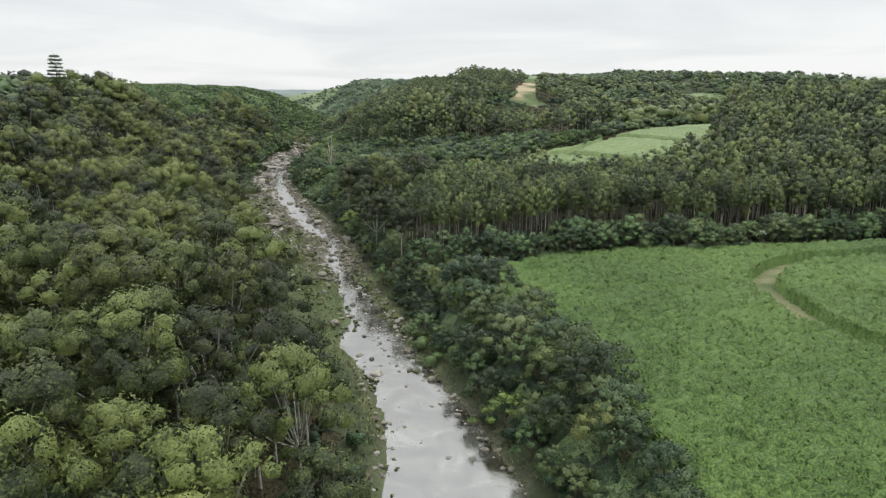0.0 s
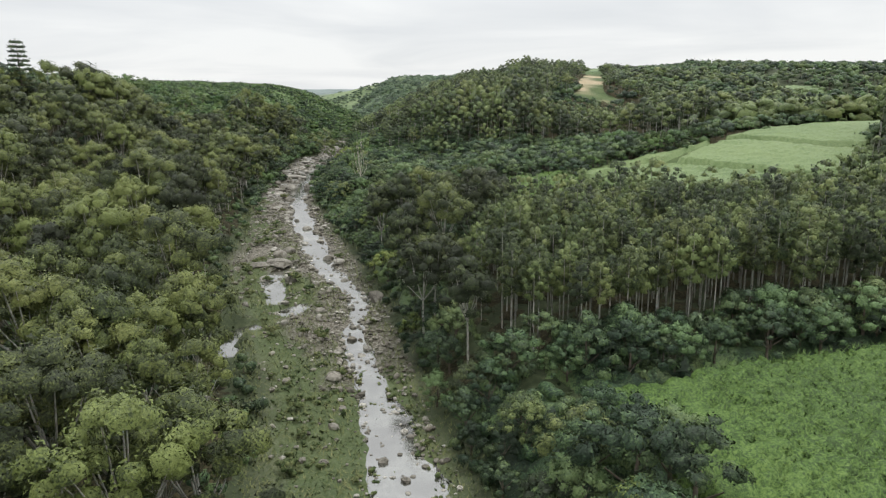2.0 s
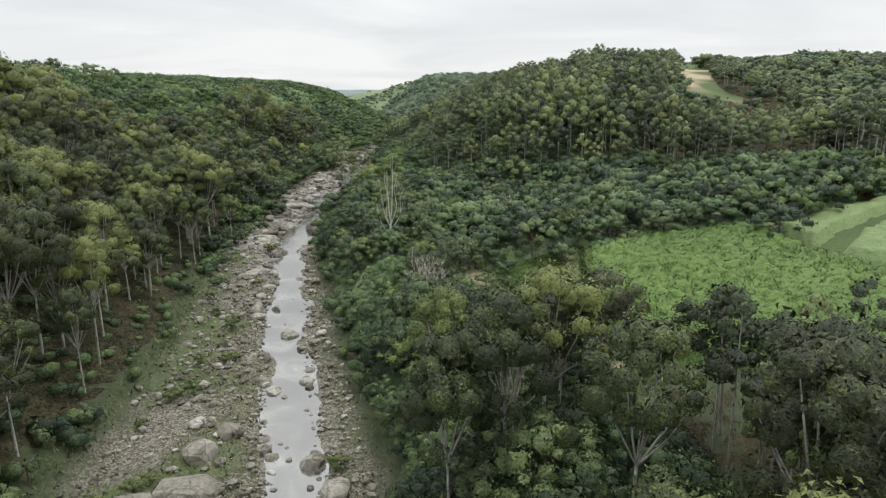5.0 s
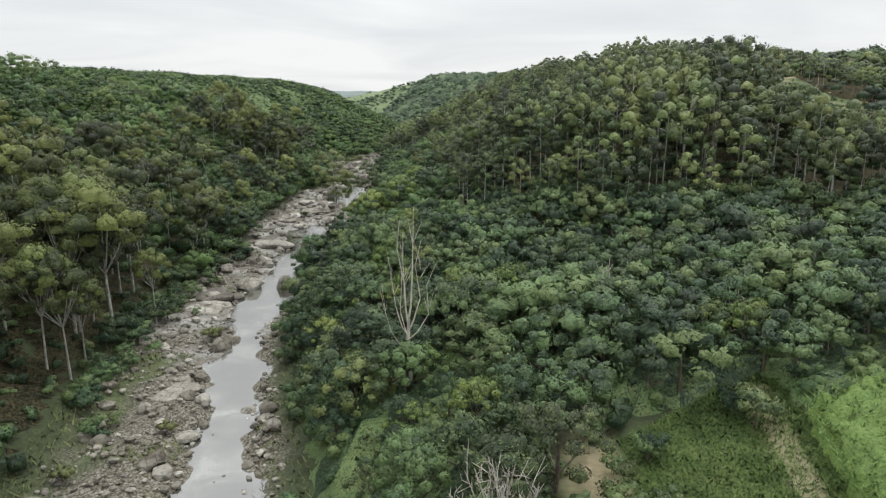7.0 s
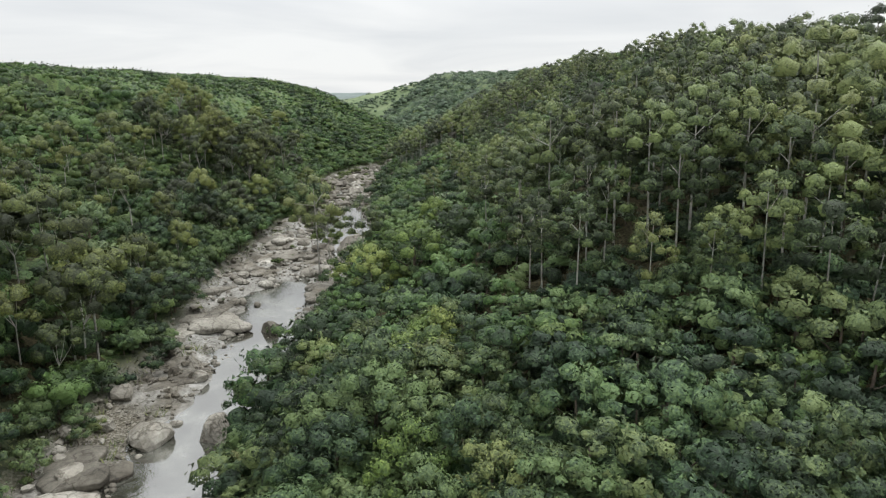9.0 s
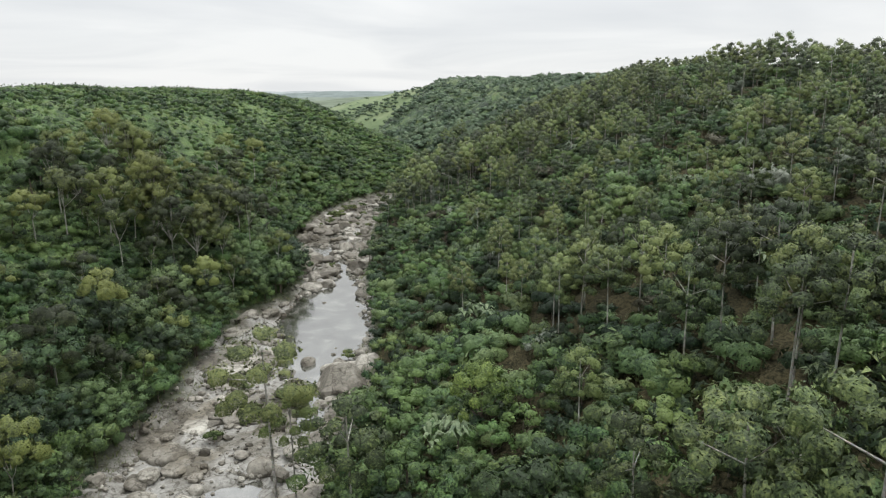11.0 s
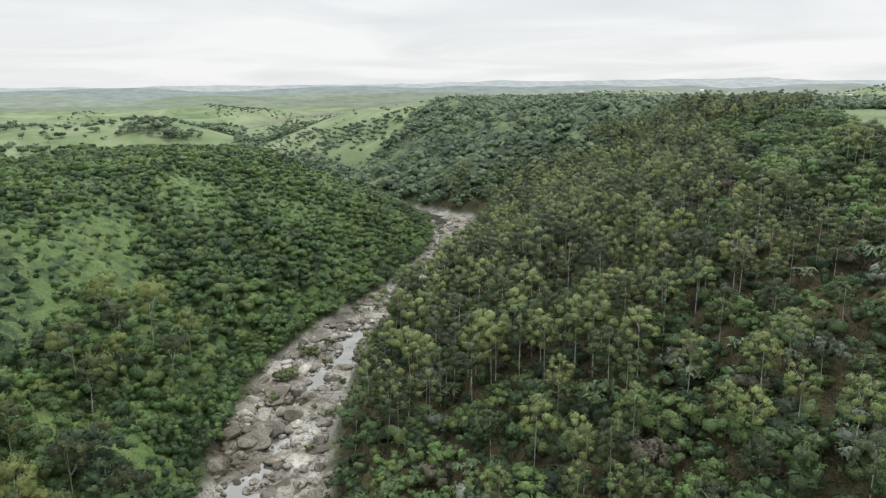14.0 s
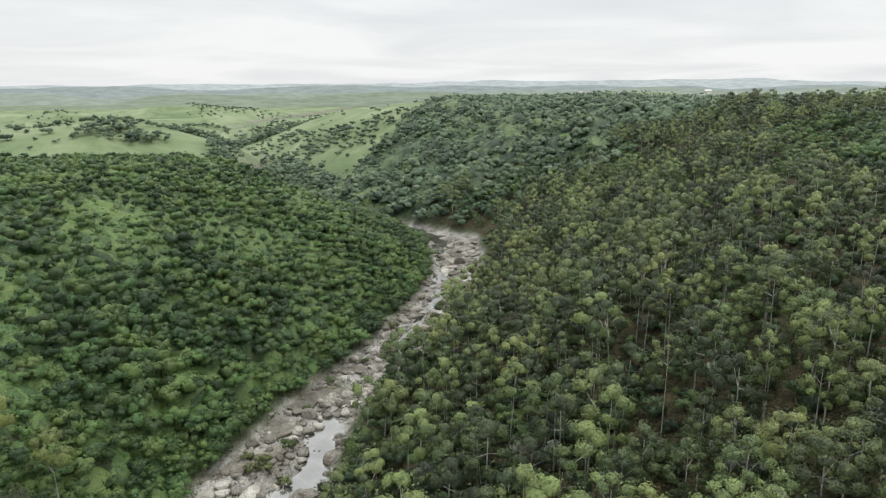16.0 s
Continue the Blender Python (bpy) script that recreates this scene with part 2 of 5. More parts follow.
def stone_material(name, wet=0.0):
    m, n, l, b = material(name)
    c, fine = rock_colour(n, l)
    o = n.new("ShaderNodeObjectInfo")
    g = n.new("ShaderNodeNewGeometry")
    own = n.new("ShaderNodeMath")
    own.operation = "ADD"
    l.new(o.outputs["Random"], own.inputs[0])
    l.new(g.outputs["Random Per Island"], own.inputs[1])
    each = n.new("ShaderNodeMath")
    each.operation = "FRACT"
    l.new(own.outputs[0], each.inputs[0])
    tone = ramp(n, ((0.0, (0.42, 0.39, 0.34)), (0.55, (0.85, 0.81, 0.74)), (1.0, (1.2, 1.17, 1.1))))
    l.new(each.outputs[0], tone.inputs["Fac"])
    l.new(mixed(n, l, 1.0, c, tone.outputs["Color"], "MULTIPLY"), b.inputs["Base Color"])
    b.inputs["Roughness"].default_value = 0.8
    bump = n.new("ShaderNodeBump")
    bump.inputs["Strength"].default_value = 0.5
    bump.inputs["Distance"].default_value = 0.08
    l.new(fine, bump.inputs["Height"])
    l.new(bump.outputs["Normal"], b.inputs["Normal"])
    return m


def water_material():
    m, n, l, b = material("river_water")
    b.inputs["IOR"].default_value = 2.1
    b.inputs["Specular IOR Level"].default_value = 1.0
    t = noise_node(n, l, 1.3, 4.0, 0.6, 0.8)
    bed = noise_node(n, l, 0.22, 5.0, 0.65, 0.7)
    # dark stops: bed seen through; pale stops paint bright sky on the water
    bed_and_sky = ramp(n, ((0.40, (0.030, 0.028, 0.020)), (0.52, (0.066, 0.068, 0.056)), (0.66, (0.150, 0.150, 0.130))))
    l.new(bed.outputs["Fac"], bed_and_sky.inputs["Fac"])
    l.new(bed_and_sky.outputs["Color"], b.inputs["Base Color"])
    calm = ramp(n, ((0.42, (0.02, 0.02, 0.02)), (0.62, (0.14, 0.14, 0.14))))
    l.new(bed.outputs["Fac"], calm.inputs["Fac"])
    l.new(calm.outputs["Color"], b.inputs["Roughness"])
    bump = n.new("ShaderNodeBump")
    bump.inputs["Strength"].default_value = 0.16
    bump.inputs["Distance"].default_value = 0.08
    l.new(t.outputs["Fac"], bump.inputs["Height"])
    l.new(bump.outputs["Normal"], b.inputs["Normal"])
    return m


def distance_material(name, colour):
    """Far ridges as glowing backdrops, the haze of moist air put into their colour."""
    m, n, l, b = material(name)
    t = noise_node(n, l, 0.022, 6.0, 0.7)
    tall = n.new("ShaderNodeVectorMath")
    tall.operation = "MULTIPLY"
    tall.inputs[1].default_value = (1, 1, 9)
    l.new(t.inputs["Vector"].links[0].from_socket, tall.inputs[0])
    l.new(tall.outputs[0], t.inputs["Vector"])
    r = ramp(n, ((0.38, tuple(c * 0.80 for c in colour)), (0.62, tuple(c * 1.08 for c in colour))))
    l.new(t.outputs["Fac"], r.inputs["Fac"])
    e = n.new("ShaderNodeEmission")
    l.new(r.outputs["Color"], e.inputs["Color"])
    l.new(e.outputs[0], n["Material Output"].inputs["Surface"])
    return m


def plain_paint(name, colour, rough=0.7):
    m, n, l, b = material(name)
    t = noise_node(n, l, 2.0, 4.0)
    r = ramp(n, ((0.3, tuple(c * 0.8 for c in colour)), (0.7, colour)))
    l.new(t.outputs["Fac"], r.inputs["Fac"])
    l.new(r.outputs["Color"], b.inputs["Base Color"])
    b.inputs["Roughness"].default_value = rough
    return m


# brown litter, its colour darkened further for the shade under the crowns
SHADED_LITTER = foliage("shaded_leaf_litter", (0.016, 0.016, 0.009), (0.034, 0.032, 0.017), (0.072, 0.062, 0.034), 0.2, 0.9, 0.1, 4.0, 1.8, 0, 0, 0)
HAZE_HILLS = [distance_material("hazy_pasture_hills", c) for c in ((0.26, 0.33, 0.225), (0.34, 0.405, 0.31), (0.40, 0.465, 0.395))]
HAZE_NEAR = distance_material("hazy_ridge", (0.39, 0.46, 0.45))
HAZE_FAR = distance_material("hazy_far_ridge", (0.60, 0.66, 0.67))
HOUSE_WALL = plain_paint("whitewashed_wall", (0.72, 0.70, 0.66))
HOUSE_ROOF = plain_paint("sheet_roof", (0.42, 0.38, 0.36), 0.5)
GROUND = ground_material()
STONE = stone_material("river_stone")
WATER = water_material()

# ---- plan of the valley ----
# river edges: distance up the valley, west edge, east edge
RIVER = [(-400, 60, 80), (-60, 14, 32), (0, 3, 18), (51, -7, 6), (64, -8, 2), (78, -13, -3), (90, -22, -6), (104, -26, -11),
         (133, -38, -19), (150, -46, -24), (168, -55, -31), (194, -60, -41), (213, -66, -48), (240, -75, -58),
         (262, -80, -64), (287, -82.5, -66), (322, -91, -69), (340, -92.5, -70), (353, -95, -72), (366, -97, -74), (376, -93, -76.3), (390, -93, -80.4), (400, -98.5, -82.5),
         (410, -101.5, -84), (435, -108.5, -90), (465, -110.8, -93), (490, -106.5, -93.5), (515, -99, -86), (541, -94, -81),
         (571, -90.5, -77), (596, -92, -76)]
CENTRE = np.array([((a + b) / 2, y, (b - a) / 2) for y, a, b in RIVER] +
                  [(-89, 620, 10), (-106, 640, 6), (-138, 664, 5), (-178, 705, 5), (-215, 760, 6), (-238, 825, 7), (-300, 900, 8),
                   (-330, 1050, 8), (-420, 1250, 8), (-400, 3200, 8)], float)
# wetted stretch of the bed, as shares of its width
WET = np.array([(-400, 0.05, 0.95), (40, 0.02, 0.98), (66, 0.06, 0.95), (86, 0.25, 0.93), (92, 0.48, 0.93), (103, 0.53, 0.89), (117, 0.63, 0.84),
                (128, 0.59, 0.77), (136, 0.68, 0.80), (143, 0.77, 0.91), (150, 0.78, 0.91), (164, 0.66, 0.84), (194, 0.56, 0.84), (203, 0.50, 0.84), (218, 0.52, 0.90),
                (227, 0.58, 0.88), (240, 0.48, 0.99), (249, 0.57, 0.83), (260, 0.46, 0.99), (268, 0.42, 0.98), (280, 0.45, 0.93), (290, 0.42, 0.97), (299, 0.46, 0.98),
                (304, 0.30, 0.78), (314, 0.26, 0.76), (318, 0.45, 0.73), (326, 0.72, 0.78), (345, 0.63, 0.78), (351, 0.44, 0.82), (357, 0.39, 0.91), (364, 0.33, 0.98),
                (374, 0.11, 0.95), (381, 0.05, 0.89), (390, 0.42, 0.85), (400, 0.59, 0.76), (410, 0.47, 0.67), (424, 0.08, 0.34), (428, 0.40, 0.60), (450, 0.42, 0.52), (461, 0.46, 0.80),
                (474, 0.62, 0.98), (482, 0.54, 0.95), (490, 0.55, 0.80), (497, 0.54, 0.70), (508, 0.45, 0.58), (516, 0.46, 0.88), (526, 0.28, 0.68), (536, 0.30, 0.55), (555, 0.30, 0.72), (570, 0.10, 0.30), (600, 0.05, 0.22), (640, 0.2, 0.8)])
# pools of the side arm on the west of the bed
ARMS = [[(-39.3, 147.5), (-41.5, 153), (-44.3, 159), (-45.0, 165), (-43.5, 168)], [(-38.0, 123.5), (-40.3, 129), (-41.3, 133), (-39.8, 136)], [(-36.3, 142.5), (-35.5, 145.5)]]


def smooth(t):
    t = np.clip(t, 0, 1)
    return t * t * (3 - 2 * t)


def smin(a, b, k):
    h = np.clip(0.5 + 0.5 * (b - a) / k, 0, 1)
    return b * (1 - h) + a * h - k * h * (1 - h)


def smax(a, b, k):
    return -smin(-a, -b, k)


LATTICE = np.random.default_rng(5).random((256, 256))


def fbm(x, y, size, octaves=3, seed=0):
    """Value noise about 0, in -1..1, with features of the given size."""
    total, amp, norm = 0, 1.0, 0
    for k in range(octaves):
        u, v = x / size + 37.1 * k + seed * 11.3, y / size + 17.7 * k + seed * 5.1
        i, j = np.floor(u).astype(int), np.floor(v).astype(int)
        fu, fv = u - i, v - j
        fu, fv = fu * fu * (3 - 2 * fu), fv * fv * (3 - 2 * fv)
        a, b = LATTICE[i % 256, j % 256], LATTICE[(i + 1) % 256, j % 256]
        c, d = LATTICE[i % 256, (j + 1) % 256], LATTICE[(i + 1) % 256, (j + 1) % 256]
        total = total + amp * (a * (1 - fu) * (1 - fv) + b * fu * (1 - fv) + c * (1 - fu) * fv + d * fu * fv)
        norm, amp, size = norm + amp, amp * 0.5, size * 0.5
    return total / norm * 2 - 1


def river(x, y):
    """Distance outside the river's edge, side (1 east, -1 west), share across the bed, distance up the valley."""
    best = np.full(x.shape, 1e9)
    side, share, along, half = (np.zeros(x.shape) for _ in range(4))
    for (x0, y0, w0), (x1, y1, w1) in zip(CENTRE[:-1], CENTRE[1:]):
        dx, dy = x1 - x0, y1 - y0
        t = np.clip(((x - x0) * dx + (y - y0) * dy) / (dx * dx + dy * dy), 0, 1)
        px, py = x - x0 - t * dx, y - y0 - t * dy
        d = np.hypot(px, py)
        hit = d < best
        s = np.where(dy * px - dx * py >= 0, 1.0, -1.0)
        w = (w0 + t * (w1 - w0)) * abs(dy) / math.hypot(dx, dy) if y1 < 610 else w0 + t * (w1 - w0)
        best = np.where(hit, d, best)
        side, half = np.where(hit, s, side), np.where(hit, w, half)
        along = np.where(hit, y0 + t * dy, along)
    return best - half, side, 0.5 + 0.5 * side * best / half, along


def near_line(x, y, line):
    best = np.full(np.shape(x), 1e9)
    for (x0, y0), (x1, y1) in zip(line[:-1], line[1:]):
        dx, dy = x1 - x0, y1 - y0
        t = np.clip(((x - x0) * dx + (y - y0) * dy) / (dx * dx + dy * dy), 0, 1)
        best = np.minimum(best, np.hypot(x - x0 - t * dx, y - y0 - t * dy))
    return best


def ground(x, y, detail=True):
    """Height of the ground."""
    x, y = np.asarray(x, float), np.asarray(y, float)
    d, side, share, s = river(x, y)
    out = np.maximum(d, 0)
    # east: river terrace, cane hill, then the wooded hill
    terrace = 4.2 * smooth(out / 9)
    bump = 15 * np.exp(-((x - 95) / 85) ** 2 - ((y - 255) / 62) ** 2) + 12 * np.exp(-((x - 175) / 60) ** 2 - ((y - 190) / 60) ** 2)
    face = 8 + 0.30 * (y - 262 - 0.6 * np.maximum(0, x - 10))
    crest = np.interp(y, (330, 380, 480, 560), (33, 34.5, 41, 43))
    hill = smin(smin(0.49 * out, face, 8), crest + 3 * fbm(x, y, 160, 2, 3), 12)
    east = smax(terrace + bump * smooth(out / 40), hill, 5)
    # west
    slope = np.interp(s, (0, 150, 240, 330, 370, 450, 540, 600, 660, 800), (0.18, 0.22, 0.42, 0.48, 0.52, 0.66, 0.56, 0.46, 0.36, 0.25))
    start = np.interp(s, (0, 150, 240, 330), (25, 25, 6, 2))
    top = np.interp(s, (250, 310, 370, 430, 520), (28.5, 32, 35.5, 34, 36)) + 3 * fbm(x, y, 130, 2, 7)
    west = smin(3.5 * smooth(out / 10) + slope * np.maximum(0, out - start), top, 12)
    # saddle behind the west ridge and the knoll beyond it
    west = west * (1 - 0.62 * smooth((-150 - x) / 60) * np.exp(-((y - 655) / 60) ** 2)) * (1 - 0.75 * smooth((y - 860) / 120))
    west = smax(west, 37 * np.exp(-((x + 310) / 85) ** 2 - ((y - 775) / 75) ** 2), 6)
    h = np.where(side > 0, east, west)
    far = smooth((np.hypot(x + 60, y - 350) - 420) / 500)
    rolling = 9 + 44 * fbm(x, y, 210, 3, 2) + 22 * smooth((x - 20) / 150)
    rolling = rolling * (1 - 0.8 * smooth((np.hypot(x, y - 350) - 1050) / 350))
    h = h * (1 - far) + smin(0.3 * out + 1, rolling, 10) * far
    if detail:
        h = h + smooth(out / 6) * (0.5 * fbm(x, y, 9, 3, 1) + 0.9 * fbm(x, y, 34, 2, 4) * smooth(out / 20))
    # river bed
    lo, hi = np.interp(s, WET[:, 0], WET[:, 1]), np.interp(s, WET[:, 0], WET[:, 2])
    wide = np.interp(s, CENTRE[:28, 1], CENTRE[:28, 2]) * 2
    dry = np.maximum(lo - share, share - hi) * wide
    wild = 0.35 + 0.55 * smooth((s - 180) / 40)
    bed = np.clip(0.20 * dry, -0.75, 0.5) + wild * (0.75 * fbm(x, y, 5.5, 3, 6) * smooth((dry + 3) / 4) + 0.28 * fbm(x, y, 1.9, 2, 8) * smooth((dry + 4) / 4))
    knoll = smooth((fbm(x, y, 4.2, 2, 9) - 0.30) / 0.25) * smooth((s - 175) / 30)
    bed = bed + 0.85 * knoll * (0.25 * smooth((dry + 6) / 3) + 0.75 * smooth((dry + 2) / 2))
    inside = smooth(-d / 1.5 + 0.5)
    h = np.where(d > 2, h, h * (1 - inside) + bed * inside)
    arm = np.minimum.reduce([near_line(x, y, line) for line in ARMS])
    carve = smooth((2.6 - arm + 0.7 * fbm(x, y, 3, 2, 12)) / 1.6)
    return np.minimum(h, h * (1 - carve) - 0.35 * carve)


def spaced(a, b, fine, grow, limit):
    """Grid lines at even steps between a and b, then ever wider out to the limits."""
    mid = list(np.arange(a, b + fine, fine))
    lo, hi, step = [a], [mid[-1]], fine
    while lo[-1] > -limit or hi[-1] < limit + 800:
        step *= grow
        lo.append(lo[-1] - step)
        hi.append(hi[-1] + step)
    return np.array(lo[:0:-1] + mid + hi[1:])


def mesh_from(name, verts, faces, mat, smooth_shade=False):
    """A mesh out of numpy arrays; every face has the same number of corners."""
    me = bpy.data.meshes.new(name)
    verts, faces = np.asarray(verts, np.float32), np.asarray(faces, np.int32)
    k = faces.shape[1]
    me.vertices.add(len(verts))
    me.vertices.foreach_set("co", verts.ravel())
    me.loops.add(faces.size)
    me.loops.foreach_set("vertex_index", faces.ravel())
    me.polygons.add(len(faces))
    me.polygons.foreach_set("loop_start", np.arange(0, faces.size, k, dtype=np.int32))
    me.polygons.foreach_set("loop_total", np.full(len(faces), k, np.int32))
    me.polygons.foreach_set("use_smooth", np.full(len(faces), smooth_shade))
    me.materials.append(mat)
    me.update(calc_edges=True)
    return me


def inside_poly(x, y, poly):
    c = np.zeros(np.shape(x), bool)
    for (x0, y0), (x1, y1) in zip(poly, poly[1:] + poly[:1]):
        cross = ((y0 > y) != (y1 > y)) & (x < (x1 - x0) * (y - y0) / (y1 - y0 + 1e-12) + x0)
        c ^= cross
    return c


FIELD_LOW = [(17, 30), (16, 45), (15, 57), (12, 70), (7, 91), (2, 107), (19, 114), (40, 118.5), (62, 121.5), (90, 123), (125, 121.5), (158, 121), (156, 22), (22, 8)]
FIELD_WEST = [(-12, 188), (-13.5, 212), (-13, 220), (-6, 224), (2, 227), (10.5, 229.5), (15, 217), (22.5, 205), (30, 200), (30, 184), (8, 184)]
FIELD_HILL = [(12.5, 230.5), (22, 234.5), (35, 239), (55, 246), (72, 253), (95, 263), (135, 283), (150, 288),
              (140, 250), (90, 236), (80, 212), (70, 190), (44, 190), (31, 201.5), (24, 206), (17, 217.5)]
FIELD_TOP = [(22, 462), (20, 485), (30, 540), (36, 570), (50, 620), (48, 655), (60, 690), (85, 740), (140, 775), (200, 760), (160, 600), (90, 470)]
FIELD_EAST = [(108, 390), (112, 400), (145, 424), (164, 432), (162, 418), (135, 402)]
TRACK_LOW = [(60, 30), (47, 71), (44, 80), (44, 91), (45.5, 99), (51, 106), (58, 111), (75, 114), (160, 112)]
TRACKS_HILL = [[(17, 217), (23.5, 225), (32, 231), (36.5, 229), (49, 215), (59, 205.5), (72, 203)], [(55, 243.5), (62, 238), (71, 229), (84, 222.5)], [(36.5, 229), (46, 238), (56, 243)], [(43, 192), (56, 198.5), (70, 200)]]
TRACK_WOOD = [(2, 104), (-6, 115), (-11, 129), (-11, 172), (-13, 188), (-15, 212), (-14.5, 224)]
CLEARING_LOW = [(-28, 197), (-29.5, 216), (-24, 219), (-17, 225), (-13, 226), (-12, 190), (-20, 192)]
CLEARING_HILL = [(23, 340), (46, 335), (47, 350), (42, 362), (45, 385), (53, 425), (57, 468), (48, 468), (40, 425), (33, 385), (30, 360)]
BARE_WEST = [(-98, 112), (-80, 132), (-64, 118), (-56, 90), (-62, 78), (-84, 84)]

gx, gy = spaced(-126, 24, 1.2, 1.095, 3000), spaced(34, 630, 1.4, 1.09, 3000)
GX, GY = np.meshgrid(gx, gy)
GZ = ground(GX, GY)
nx, ny = len(gx), len(gy)
idx = np.arange(nx * ny).reshape(ny, nx)
quads = np.stack([idx[:-1, :-1], idx[:-1, 1:], idx[1:, 1:], idx[1:, :-1]], -1).reshape(-1, 4)
land = mesh_from("ground", np.stack([GX, GY, GZ], -1).reshape(-1, 3), quads, GROUND, True)
D, SIDE, SHARE, ALONG = river(GX, GY)
bed_mask = smooth(0.5 - D / 3.0 + 0.5 * fbm(GX, GY, 5, 2, 21))
rocky = np.interp(ALONG, (195, 240, 300, 420, 640, 700), (0.0, 0.35, 0.8, 0.9, 0.95, 0.3))
rocky = smooth((rocky + 0.55 * fbm(GX, GY, 7, 3, 22) - 0.35) / 0.3) * bed_mask
turf = fbm(GX, GY, 8, 3, 23) + np.interp(ALONG, (55, 75, 100, 130, 150, 200, 260, 300), (0.3, 1.3, 1.2, 0.5, 0.2, -0.1, -0.4, -0.8)) - 1.7 * np.clip(SHARE - 0.5, 0, 1) + 0.5 * smooth((0.35 - SHARE) / 0.2) * (ALONG < 240)
turf = smooth(turf / 0.3) * bed_mask
open_land = np.zeros_like(GX)
for poly in (FIELD_LOW, FIELD_WEST, FIELD_HILL, FIELD_TOP, FIELD_EAST, CLEARING_LOW, CLEARING_HILL):
    open_land = np.maximum(open_land, inside_poly(GX, GY, poly).astype(float))
open_land = np.maximum(open_land, (near_line(GX, GY, TRACK_WOOD) < 1.4) * 0.15)
western = (SIDE < 0) & (GX < -165 + 25 * fbm(GX, GY, 60, 2, 24)) & (GY > 470)
distant = np.hypot(GX + 60, GY - 350) > 520
spur = (GY > 660) & (np.abs(GX + 172 - 0.3 * (GY - 700)) < 26)
scrub = (SIDE < 0) & (GY > 390) & (D > 1)
pasture = np.where(western | distant | (GY > 850), smooth((fbm(GX, GY, 90, 3, 25) + 0.75) / 0.3), 0)
beyond = (GY > 650) & (GX < -118 + 0.3 * (GY - 700))
pasture = np.maximum(pasture, beyond * 0.85)
pasture = np.maximum(pasture, ((SIDE < 0) & (GY > 420) & (D > 62)) * 0.9)
meadow = np.maximum(spur * 1.0, scrub * 0.22)
bare = inside_poly(GX, GY, BARE_WEST) * 0.35
sand = 0.75 * np.clip(1.3 - np.hypot((GX + 27.5) / 2.0, (GY - 214) / 5.0) + 0.3 * fbm(GX, GY, 2, 2, 26), 0, 1)
sand = np.maximum(sand, smooth((0.9 - near_line(GX, GY, TRACK_LOW)) / 0.8 + 0.5) * 0.3)
sand = np.maximum(sand, (near_line(GX, GY, TRACK_WOOD) < 1.3) * (GY > 186) * (GY < 228) * 0.38)
sand = np.maximum(sand, inside_poly(GX, GY, CLEARING_HILL) * smooth(fbm(GX, GY, 16, 2, 27) * 2 + 0.3))
for name, values in (("grass", np.maximum.reduce([open_land, meadow, turf, bare])), ("gravel", bed_mask * (1 - turf * 0.85)),
                     ("rock", rocky), ("sand", sand), ("pasture", np.maximum(pasture, spur * 0.6))):
    land.attributes.new(name, "FLOAT", "POINT").data.foreach_set("value", values.astype(np.float32).ravel())
tagged(new("ground", land), "wooded river valley ground with stony river bed and pasture", "ground", kind="structure")

rs = np.arange(-380, 900, 6.0)
wx = np.interp(rs, CENTRE[:, 1], CENTRE[:, 0])
ww = np.interp(rs, CENTRE[:, 1], CENTRE[:, 2]) + 5
wv = np.concatenate([np.stack([wx - ww, rs, 0 * rs], -1), np.stack([wx + ww, rs, 0 * rs], -1)])
k = len(rs)
wf = [(i, k + i, k + i + 1, i + 1) for i in range(k - 1)]
tagged(new("river_water", mesh_from("river_water", wv, wf, WATER, True)), "shallow grey river water reflecting an overcast sky", "water", kind="structure")

# ---- plants ----


def part(name, me, parent, label="", kind=""):
    ob = new(name, me)
    ob.parent = parent
    return tagged(ob, label, kind=kind)


def tube(points, radii, sides=5):
    """A tapered, bent limb as triangles."""
    v, f = [], []
    for i, (p, r) in enumerate(zip(points, radii)):
        a = np.asarray(points[min(i + 1, len(points) - 1)], float) - np.asarray(points[max(i - 1, 0)], float)
        a /= np.linalg.norm(a) + 1e-9
        u = np.cross(a, (0.31, 0.87, 0.12))
        u /= np.linalg.norm(u) + 1e-9
        w = np.cross(a, u)
        for j in range(sides):
            t = 2 * math.pi * j / sides
            v.append(np.asarray(p, float) + r * (math.cos(t) * u + math.sin(t) * w))
    for i in range(len(points) - 1):
        for j in range(sides):
            a, b = i * sides + j, i * sides + (j + 1) % sides
            f += [(a, b, b + sides), (a, b + sides, a + sides)]
    return np.array(v), np.array(f, int)


def join(pieces):
    v, f, n = [], [], 0
    for a, b in pieces:
        v.append(a)
        f.append(np.asarray(b, int) + n)
        n += len(a)
    return np.concatenate(v), np.concatenate(f)


